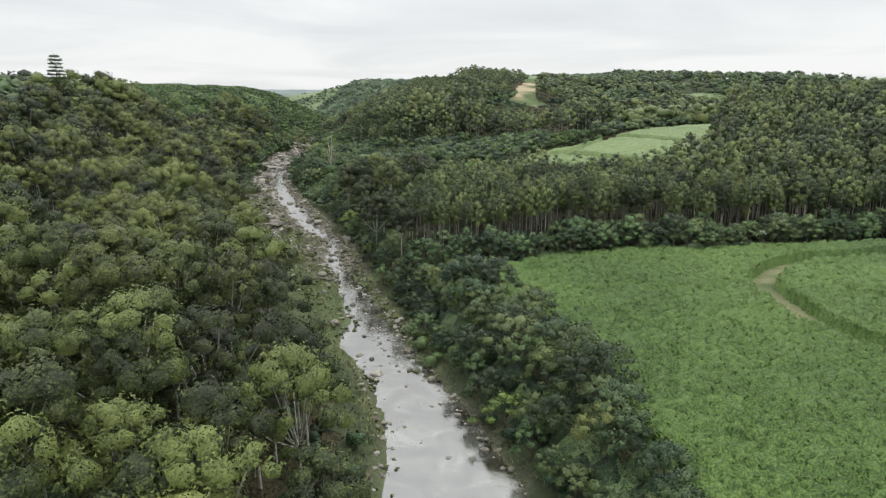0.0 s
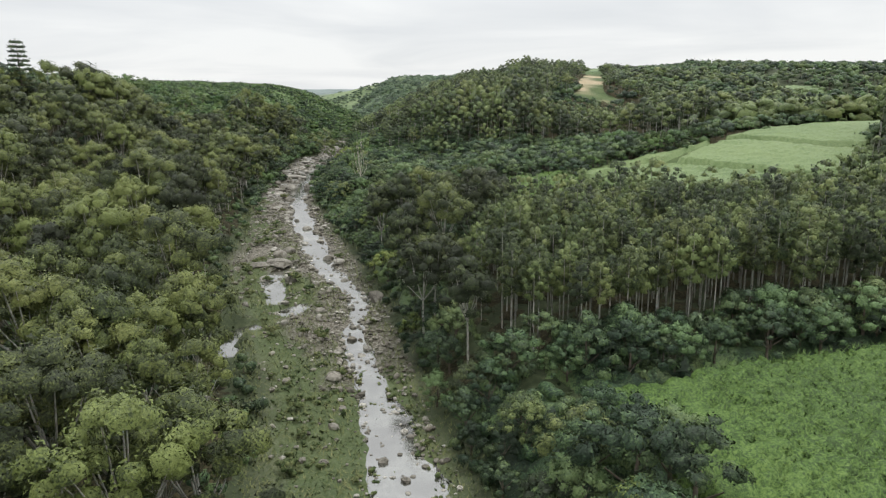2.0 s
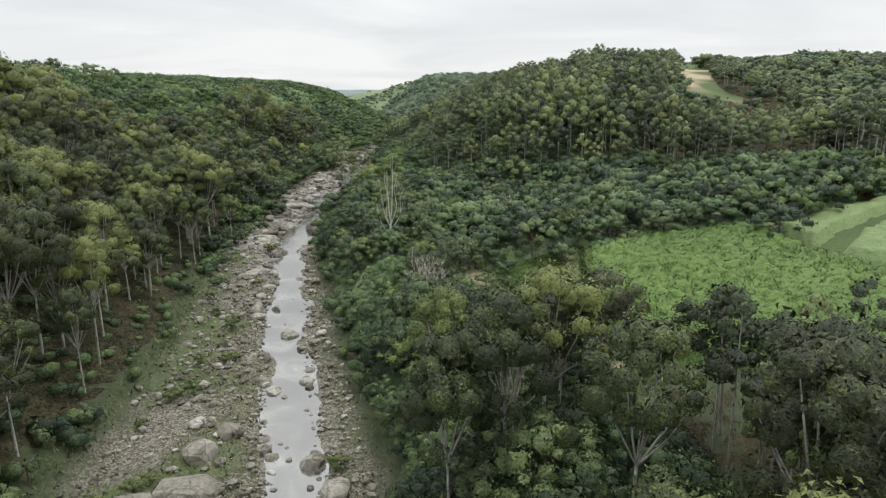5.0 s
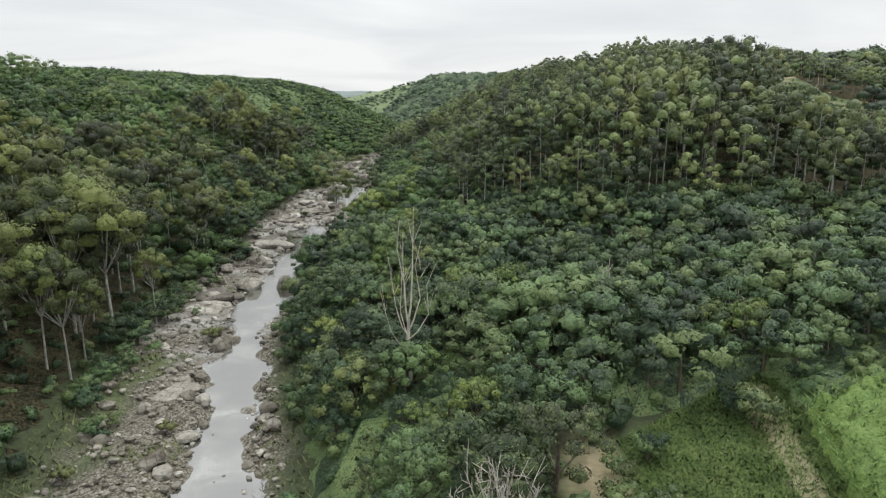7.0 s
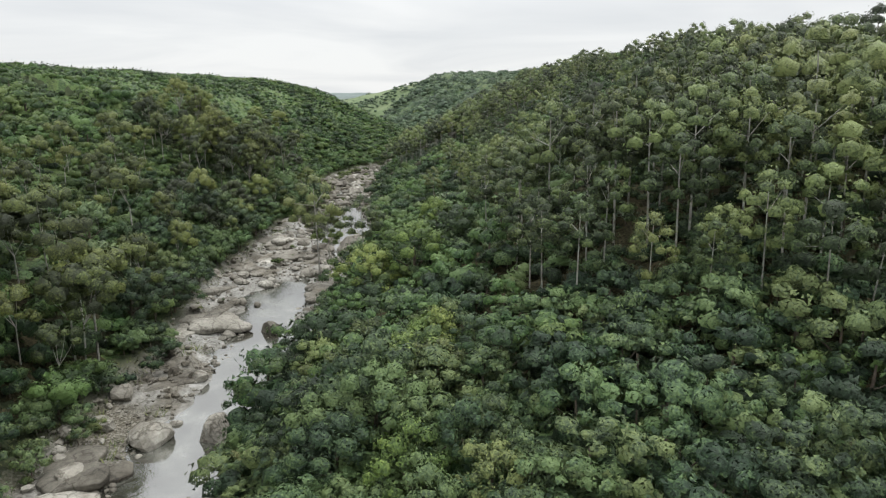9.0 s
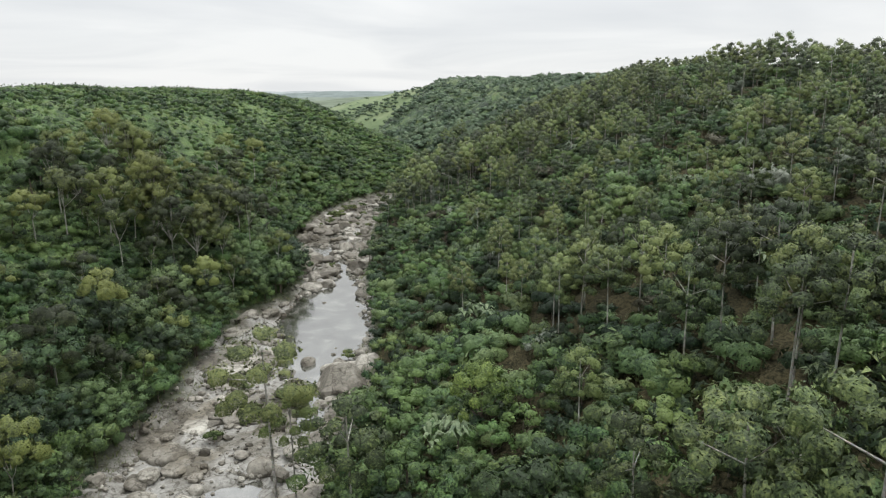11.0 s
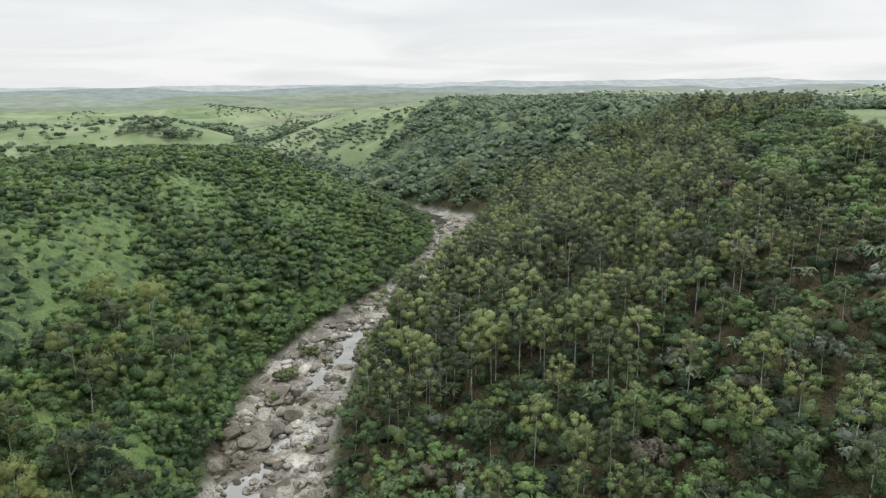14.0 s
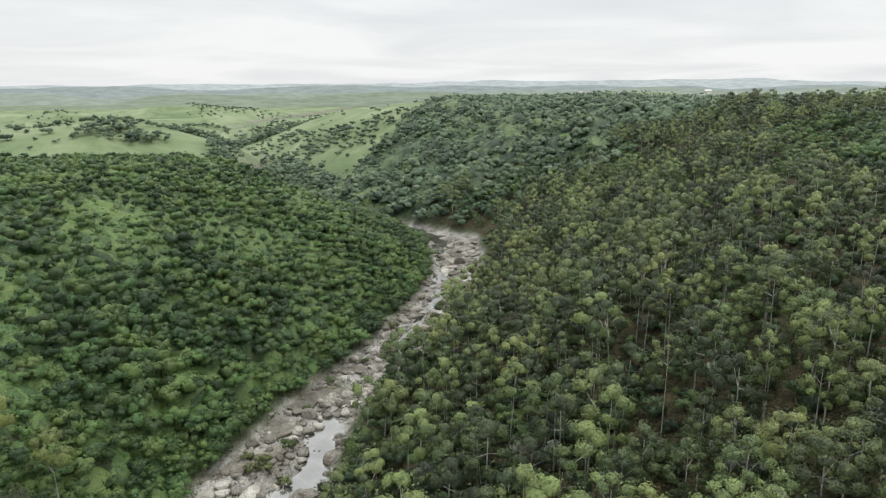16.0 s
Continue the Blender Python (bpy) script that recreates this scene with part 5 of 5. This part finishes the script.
def slab(rng):
    """A bench of bedrock with a cracked flat top and broken edges."""
    v, f = ball(3)
    p = 5.0
    q = (np.abs(v) ** p).sum(1, keepdims=True) ** (-1 / p)
    v = v * q
    t = np.arctan2(v[:, 1], v[:, 0])
    rim = 1 + 0.16 * np.sin(2 * t + rng.uniform(0, 6)) + 0.12 * np.sin(3 * t + rng.uniform(0, 6)) + 0.08 * np.sin(7 * t + rng.uniform(0, 6))
    v[:, :2] *= rim[:, None]
    v[:, 2] += 0.12 * np.sin(2.2 * v[:, 0] + rng.uniform(0, 6)) + 0.14 * np.sin(2.7 * v[:, 1] + rng.uniform(0, 6)) + rng.normal(0, 0.025, len(v))
    return v, f


BOULDERS = [mesh_from("boulder", *boulder(RNG, 2, f, b), STONE, False) for f, b in ((0.7, 0.4), (0.6, 0.9), (0.75, 0.6), (0.5, 0.8), (0.65, 0.2), (0.8, 0.7))]
BLOCKS = [mesh_from("boulder", *block(RNG), STONE, False) for _ in range(4)]
SLABS = [mesh_from("rock_slab", *slab(RNG), STONE, True) for _ in range(5)]


def dryness(x, y):
    d, side, share, s = river(x, y)
    lo, hi = np.interp(s, WET[:, 0], WET[:, 1]), np.interp(s, WET[:, 0], WET[:, 2])
    wide = np.interp(s, CENTRE[:28, 1], CENTRE[:28, 2]) * 2
    return d, s, share, np.maximum(lo - share, share - hi) * wide


r = np.random.default_rng(60)
x, y = r.uniform(-125, 20, 9000), r.uniform(40, 628, 9000)
d, s, share, dry = dryness(x, y)
want = np.interp(s, (40, 60, 80, 200, 240, 300, 415, 430, 520, 560, 628), (0.03, 0.12, 0.35, 0.45, 0.6, 0.45, 0.7, 1.0, 1.0, 0.7, 0.5))
want = want * np.where(dry < -1.5, np.where(s > 200, 0.04, 0.12), 1) * np.where(np.abs(dry) < 1.5, 1.0, 0.65)
ok = (d < -0.3) & (r.random(len(x)) < want)
x, y, s, dry = x[ok][:290], y[ok][:290], s[ok][:290], dry[ok][:290]
big = r.gamma(2.2, 0.22, len(x)) * np.interp(s, (60, 120, 240, 400, 430, 520), (0.7, 0.75, 0.9, 1.0, 1.5, 1.3)) + 0.2
z = ground(x, y)
for i in range(len(x)):
    k = float(min(big[i], 1.0 if y[i] < 200 else 2.4))
    stone = tagged(new("boulder", BOULDERS[int(r.integers(0, 6))]), "weathered grey-brown boulder in the river bed", "boulder", "boulders in the river bed")
    stone.matrix_basis = pose(float(x[i]), float(y[i]), float(max(z[i], -0.35)) + 0.18 * k, r.uniform(-12, 12), r.uniform(-12, 12), r.uniform(0, 360)) @ Matrix.Diagonal((k, k, k, 1))

x, y = r.uniform(-120, -60, 2500), r.uniform(232, 628, 2500)
d, s, share, dry = dryness(x, y)
want = np.interp(s, (232, 260, 300, 350, 420, 440, 530, 560, 628), (0.10, 0.25, 0.5, 0.7, 0.9, 0.35, 0.4, 1.0, 1.0))
ok = (d < -1.5) & (dry > 1.0) & (r.random(len(x)) < want)
x, y, s = x[ok][:150], y[ok][:150], s[ok][:150]
z = ground(x, y)
for i in range(len(x)):
    a, b = float(r.uniform(1.5, 4.4)), float(r.uniform(1.0, 2.6))
    bench = tagged(new("rock_slab", SLABS[int(r.integers(0, 5))]), "flat bench of pale bedrock in the river bed", "rock", "bedrock benches")
    bench.matrix_basis = pose(float(x[i]), float(y[i]), float(max(z[i], 0.0)) - 0.12, r.uniform(-5, 5), r.uniform(-5, 5), float(70 + r.normal(0, 28))) @ Matrix.Diagonal((a, b, float(r.uniform(0.3, 0.6)), 1))

# loose stones
small = [boulder(RNG, 1, f, 0.6) for f in (0.5, 0.7, 0.6)]
x, y = r.uniform(-125, 20, 160000), r.uniform(40, 620, 160000)
d, s, share, dry = dryness(x, y)
want = np.interp(s, (40, 55, 80, 110, 180, 240, 300, 420, 560), (0.15, 0.7, 0.7, 0.8, 1.0, 0.9, 0.4, 0.6, 0.4)) * np.where(dry < -0.8, np.interp(s, (64, 74, 130, 150, 200), (0.02, 0.5, 0.4, 0.1, 0.02)), 1)
ok = (d < 0.4) & (r.random(len(x)) < want * np.where((s > 78) & (s < 185) & (share < 0.55), 0.25, 1))
x, y = x[ok][:9000], y[ok][:9000]
z = ground(x, y)
V, F, n = [], [], 0
for i in range(len(x)):
    v, f = small[i % 3]
    k, t = 0.09 + r.gamma(2.0, 0.085), r.uniform(0, 6.28)
    c, q = math.cos(t), math.sin(t)
    V.append(np.stack([v[:, 0] * c - v[:, 1] * q, v[:, 0] * q + v[:, 1] * c, v[:, 2]], -1) * k + (x[i], y[i], max(z[i], -0.1) + 0.3 * k))
    F.append(f + n)
    n += len(v)
tagged(new("river_stones", mesh_from("river_stones", np.concatenate(V), np.concatenate(F), STONE, False)), "loose cobbles strewn over the river bed", "stones", kind="stuff")

# middling boulders among the bedrock
mids = [boulder(RNG, 2, f, 0.7) for f in (0.6, 0.75, 0.65, 0.5)]
x, y = r.uniform(-125, -20, 30000), r.uniform(140, 620, 30000)
d, s, share, dry = dryness(x, y)
want = np.interp(s, (140, 200, 250, 300, 360, 400, 430, 520, 620), (0.10, 0.2, 0.3, 0.3, 0.5, 1.0, 1.0, 0.8, 0.4)) * np.where(dry < -1.0, 0.03, 1)
ok = (d < -0.2) & (r.random(len(x)) < want)
x, y = x[ok][:800], y[ok][:800]
z = ground(x, y)
V, F, n = [], [], 0
for i in range(len(x)):
    v, f = mids[i % 4]
    k, t = 0.38 + r.gamma(2.0, 0.22), r.uniform(0, 6.28)
    c, q = math.cos(t), math.sin(t)
    V.append(np.stack([v[:, 0] * c - v[:, 1] * q, v[:, 0] * q + v[:, 1] * c, v[:, 2]], -1) * k + (x[i], y[i], max(z[i], -0.2) + 0.22 * k))
    F.append(f + n)
    n += len(v)
tagged(new("river_boulders", mesh_from("river_boulders", np.concatenate(V), np.concatenate(F), STONE, False)), "middling grey boulders strewn over the bedrock", "stones", kind="stuff")

# grass and sedge on the bars and banks
x, y = r.uniform(-125, 25, 900000), r.uniform(40, 560, 900000)
d, s, share, dry = dryness(x, y)
turfy = fbm(x, y, 8, 3, 23) + np.interp(s, (55, 75, 100, 130, 150, 200, 260, 300, 480), (0.3, 1.3, 1.3, 0.7, 0.5, 0.1, -0.2, -0.4, -0.3)) - 1.5 * np.clip(share - 0.5, 0, 1)
ok = (d < 2.5) & (dry > 0.2) & ((turfy > 0.05) | ((d > -2.0) & (r.random(len(x)) < 0.6)))
x, y = x[ok][:75000], y[ok][:75000]
blades("bank_grass", x, y, ground(x, y) - 0.05, r.gamma(3, 0.09, len(x)) + 0.1, r.uniform(0.7, 1.6, len(x)), r.uniform(0.03, 0.09, len(x)), 101, LEAF_GRASS, "tufted grass and sedge on gravel bars and banks")

# sedge in the shallow riffle
x, y = r.uniform(-30, 10, 5000), r.uniform(48, 138, 5000)
d, s, share, dry = dryness(x, y)
ok = (d < -0.6) & (fbm(x, y, 6, 2, 81) > -0.1) & (r.random(len(x)) < np.interp(s, (48, 58, 75, 110, 138), (0.05, 0.35, 0.6, 0.5, 0.3)))
plant_stuff("sedge_tufts", "shrub", 2, x[ok][:420], y[ok][:420], r.uniform(0.10, 0.30, ok[ok][:420].sum()), 82, "dark olive sedge tufts standing in the shallows", LEAF_GRASS)

# rough grass of the clearing beside the cane
x, y = r.uniform(-30, -9, 130000), r.uniform(188, 232, 130000)
ok = (inside_poly(x, y, CLEARING_LOW) | (near_line(x, y, TRACK_WOOD) < 2.4)) & (np.hypot((x + 27.5) / 2.6, (y - 214) / 6.0) > 1) & ((near_line(x, y, TRACK_WOOD) > 0.9) | (r.random(len(x)) < 0.25))
x, y = x[ok], y[ok]
blades("clearing_grass", x, y, ground(x, y) - 0.03, (r.gamma(3, 0.05, len(x)) + 0.05) * (1 + 0.6 * fbm(x, y, 5, 2, 86)), r.uniform(0.8, 1.8, len(x)), r.uniform(0.03, 0.07, len(x)), 102, LEAF_MEADOW, "rough green grass on the clearing beside the cane")

# shrubs standing in the bed
x, y = r.uniform(-120, 0, 5000), r.uniform(78, 540, 5000)
d, s, share, dry = dryness(x, y)
ok = (d < -1) & (dry > 0.8) & (r.random(len(x)) < np.interp(s, (78, 100, 200, 260, 420, 440, 520), (0.5, 0.6, 0.5, 0.2, 0.1, 0.4, 0.3)) * np.interp(share, (0.0, 0.3, 0.8), (1, 0.6, 0.25)))
plant_each("river_shrub", "shrub", x[ok][:90], y[ok][:90], r.uniform(0.3, 0.75, 90), 61, "low olive-green shrub on a gravel bar", "shrubs in the river bed", LEAF_GRASS)

# ---- trees that stand out ----
plant_each("water_edge_gum", "slender", np.array([-72.5, -71.3, -63.5]), np.array([318.0, 319.5, 309.5]), np.array([1.3, 1.0, 1.1]), 94, "tall airy gum tree with pale stem at the water's edge", "airy gums at the water's edge")
plant_each("river_gum", "gum", np.array([-78.0, -80.5, -83.0, -77.5, -107.0, -112.0, -104.0, -116.0, -109.5, -120.0]), np.array([243.0, 240.0, 246.0, 251.0, 368.0, 374.0, 377.0, 366.0, 383.0, 380.0]), np.array([1.3, 1.15, 1.2, 0.9, 1.05, 0.95, 0.9, 1.0, 0.85, 1.0]), 62, "tall airy gum tree at the water's edge", "gums at the water's edge")
bank = np.random.default_rng(113)
x, y = bank.uniform(-125, -70, 900), bank.uniform(292, 412, 900)
d, side, share, s = river(x, y)
ok = (side < 0) & (d > 0.6) & (d < 13)
x, y, d = x[ok], y[ok], d[ok]
rank = np.argsort(bank.random(len(x)) + 0.05 * d)[:90]
plant_each("west_bank_tree", "broad", x[rank], y[rank], np.interp(d[rank], (0, 5), (0.75, 1.0)) * bank.uniform(0.8, 1.15, len(rank)), 114, "dense dark-green broad tree leaning over the rocky west bank", "dark trees on the west bank")
x, y = bank.uniform(-92, -60, 1500), bank.uniform(222, 292, 1500)
d, side, share, s = river(x, y)
ok = (side < 0) & (d > -4.2) & (d < 2.5)
x, y, d = x[ok], y[ok], d[ok]
rank = np.argsort(bank.random(len(x)) - 0.06 * d)[:75]
plant_each("bank_bush", "shrub", x[rank], y[rank], np.interp(d[rank], (-4, 1), (0.5, 1.1)) * bank.uniform(0.8, 1.2, len(rank)), 115, "dark-green bush on the stony edge of the west bank", "bushes on the west bank", LEAF_DARK)
gx_, gy_ = r.uniform(-130, -104, 16), r.uniform(364, 400, 16)
plant_each("slope_gum", "gum", gx_, gy_, r.uniform(0.8, 1.05, 16), 84, "gum tree with yellow-green crown on the steep west slope", "gums on the west slope")
plant_each("lime_green_tree", "broad", np.array([-55.0, -54.7, -59.5, -33.0, -14.0, -12.0, -16.5]), np.array([321.0, 297.0, 295.5, 243.0, 229.0, 232.5, 230.0]), np.array([1.1, 1.35, 1.1, 1.0, 0.9, 0.7, 0.8]), 66,
           "bright lime-green broad tree among darker bush", "lime-green trees", LEAF_LIME)
for bx, by, hgt, spread in ((-33.0, 206.0, 5.6, 3.2), (-13.0, 232.5, 4.2, 2.6)):
    bush = tagged(new("leafless_bush", mesh_from("leafless_bush", *twig_bush(r, hgt, spread), BARK_DEAD, True)), "pale grey leafless bush at the edge of the wood", "bush", "leafless bushes")
    bush.location = (bx, by, float(ground(np.array([bx]), np.array([by]))[0]))
x, y = r.uniform(-29, -15, 18), r.uniform(193, 224, 18)
plant_each("clearing_bush", "shrub", x, y, r.uniform(0.5, 1.2, 18), 64, "round green bush on the grassy clearing", "bushes on the clearing", LEAF_DARK)

# dry and grey bushes on the east slope
x, y = r.uniform(-80, 10, 500), r.uniform(330, 540, 500)
d, side, share, s = river(x, y)
ok = (side > 0) & (d > 14) & (d < 75)
x, y = x[ok], y[ok]
plant_each("dry_bush", "shrub", x[:55], y[:55], r.uniform(1.1, 2.0, 55), 68, "half-dry brown bush on the east slope", "dry bushes on the east hill", LEAF_DRY)
plant_each("grey_bush", "shrub", x[55:110], y[55:110], r.uniform(1.2, 2.2, 55), 69, "grey-green bush on the east slope", "grey bushes on the east hill", LEAF_PALE)

# rosette plants with long grey-green leaves on the east slope
x, y = r.uniform(-75, 20, 400), r.uniform(290, 480, 400)
d, side, share, s = river(x, y)
ok = (side > 0) & (d > 6) & (d < 75)
plant_each("wild_banana", "banana", x[ok][:70], y[ok][:70], r.uniform(0.5, 0.95, 70), 65, "grey-green wild banana among the hillside bush", "wild bananas on the east hill", LEAF_BANANA)

# ---- boulders that stand out, and the old weir ----
for bx, by, k, flat in ((-68.1, 272.1, 1.9, 0.9), (-66.2, 288.9, 1.8, 0.8), (-24.4, 149.2, 1.5, 0.7), (-73.8, 345.1, 3.4, 0.7), (-71.5, 350.0, 2.6, 0.8), (-85.7, 401.6, 2.2, 0.8),
                        (-84.6, 399.0, 1.3, 0.8), (-91.9, 417.1, 2.0, 0.8), (-100.7, 439.0, 2.1, 0.8), (-102.9, 438.1, 1.9, 0.9), (-98.7, 444.1, 2.3, 0.8), (-73.1, 298.5, 1.7, 0.9),
                        (-57.6, 213.4, 1.1, 0.8), (-55.5, 214.7, 0.9, 0.8), (-48.5, 190.9, 1.3, 0.6), (-46.0, 169.5, 2.6, 0.3), (-49.1, 167.4, 1.9, 0.3)):
    stone = tagged(new("boulder", BLOCKS[int(r.integers(0, 4))]), "large broken grey boulder standing in the river", "boulder", "boulders in the river bed")
    stone.matrix_basis = pose(bx, by, max(float(ground(np.array([bx]), np.array([by]))[0]), -0.3) + 0.02 * k * flat, 0, 0, float(r.uniform(0, 360))) @ Matrix.Diagonal((k, k, k * flat, 1))

weir = tagged(new("weir"), "low old weir of dark rubble stone across the river", "weir")
line = [(-89.0, 327.5), (-85.5, 325.6), (-81.9, 324.2), (-79.0, 323.8), (-76.0, 323.6)]
blocks = [bpy.data.meshes.new("stone") for _ in range(3)]
for me in blocks:
    v, f = boulder(RNG, 1, 0.8, 1.0)
    me.from_pydata([tuple(q) for q in v * 0.34], [], [tuple(int(i) for i in q) for q in f])
    me.materials.append(STONE)
for (x0, y0), (x1, y1) in zip(line[:-1], line[1:]):
    n = int(math.hypot(x1 - x0, y1 - y0) / 0.42)
    for i in range(n):
        for lift in (0.05, 0.42):
            stone = part("stone", blocks[int(r.integers(0, 3))], weir)
            q = (i + 0.5 * (lift > 0.2)) / n
            stone.matrix_basis = pose(x0 + (x1 - x0) * q, y0 + (y1 - y0) * q + float(r.normal(0, 0.1)), lift + float(r.normal(0, 0.04)), 0, 0, float(r.uniform(0, 360)))

# shrubs on islands in the stream
plant_each("river_shrub", "shrub", np.array([-69.4, -68.3, -75.2, -104.4, -105.8, -104.3, -103.5, -101.5, -99.5, -39.5, -62.0]), np.array([286.9, 247.1, 353.5, 459.1, 457.5, 448.2, 471.0, 476.0, 468.0, 157.5, 262.0]), np.array([0.7, 0.9, 0.8, 1.4, 1.2, 1.2, 1.0, 0.9, 0.8, 0.9, 0.9]), 67,
           "low olive-green shrub on a gravel bar", "shrubs in the river bed", LEAF_GRASS)


# ---- the tall pine on the west ridge ----
def whorled_pine(rng, height):
    wood = [tube([(0, 0, -0.5), (0, 0, height * 0.5), (0, 0, height)], [0.3, 0.2, 0.04], 6)]
    clumps = []
    for k in range(11):
        z = height * (0.34 + 0.06 * k)
        reach = height * (0.20 - 0.015 * k) * rng.uniform(0.8, 1.15)
        for j in range(5):
            t = 1.257 * j + k * 0.6 + rng.uniform(-0.2, 0.2)
            tip = np.array((reach * math.cos(t), reach * math.sin(t), z + 0.12 * reach))
            wood.append(tube([(0, 0, z), tip], [0.07, 0.03], 3))
            q = height * 0.034 * rng.uniform(0.8, 1.3)
            clumps.append((tip, (q * 1.3, q * 1.3, q * 0.8)))
            if k < 8:
                clumps.append((tip * (0.62, 0.62, 1) - (0, 0, 0.05), (q, q, q * 0.6)))
    return join(wood), clumped(rng, clumps, 900, 0.4, 0.0, -0.4)


(a, b), (c, d, e) = whorled_pine(RNG, 19.0)
pine = tagged(new("pine_tree"), "tall dark pine with whorled branches above the gum wood", "tree")
part("trunk", mesh_from("trunk", a, b, BARK_DARK, True), pine)
needles = mesh_from("crown", c, d, LEAF_DARK, True)
shade_as(needles, e)
part("crown", needles, pine)
pine.location = (-127, 222, 45 - 18.7)

# ---- far settlement ----
r = np.random.default_rng(70)
wall_mesh, roof_mesh = bpy.data.meshes.new("wall"), bpy.data.meshes.new("roof")
wall_mesh.from_pydata([(x, y, z) for z in (-1.0, 2.8) for x, y in ((-4, -3), (4, -3), (4, 3), (-4, 3))] + [(-4, 0, 4.4), (4, 0, 4.4)], [],
                      [(0, 1, 5, 4), (1, 2, 6, 9, 5), (2, 3, 7, 6), (3, 0, 4, 8, 7), (4, 5, 9, 8), (6, 7, 8, 9)])
roof_mesh.from_pydata([(x, y, z + o) for o in (0, 0.18) for x in (-4.5, 4.5) for y, z in ((-3.6, 2.55), (0, 4.5), (3.6, 2.55))], [],
                      [(0, 1, 4, 3), (1, 2, 5, 4), (6, 9, 10, 7), (7, 10, 11, 8), (0, 3, 9, 6), (2, 8, 11, 5), (0, 6, 7, 1), (1, 7, 8, 2), (3, 4, 10, 9), (4, 5, 11, 10)])
wall_mesh.materials.append(HOUSE_WALL)
roof_mesh.materials.append(HOUSE_ROOF)
hx, hy = r.uniform(-280, 420, 85), r.uniform(1080, 1480, 85)
hz = ground(hx, hy)
for i in range(len(hx)):
    house = tagged(new("house"), "small whitewashed house with pitched sheet roof", "house", "houses on the far hills")
    part("wall", wall_mesh, house)
    part("roof", roof_mesh, house)
    k = float(r.uniform(0.7, 1.1))
    house.matrix_basis = pose(float(hx[i]), float(hy[i]), float(hz[i]) + 0.3, 0, 0, float(r.uniform(0, 180))) @ Matrix.Diagonal((k, k, k, 1))

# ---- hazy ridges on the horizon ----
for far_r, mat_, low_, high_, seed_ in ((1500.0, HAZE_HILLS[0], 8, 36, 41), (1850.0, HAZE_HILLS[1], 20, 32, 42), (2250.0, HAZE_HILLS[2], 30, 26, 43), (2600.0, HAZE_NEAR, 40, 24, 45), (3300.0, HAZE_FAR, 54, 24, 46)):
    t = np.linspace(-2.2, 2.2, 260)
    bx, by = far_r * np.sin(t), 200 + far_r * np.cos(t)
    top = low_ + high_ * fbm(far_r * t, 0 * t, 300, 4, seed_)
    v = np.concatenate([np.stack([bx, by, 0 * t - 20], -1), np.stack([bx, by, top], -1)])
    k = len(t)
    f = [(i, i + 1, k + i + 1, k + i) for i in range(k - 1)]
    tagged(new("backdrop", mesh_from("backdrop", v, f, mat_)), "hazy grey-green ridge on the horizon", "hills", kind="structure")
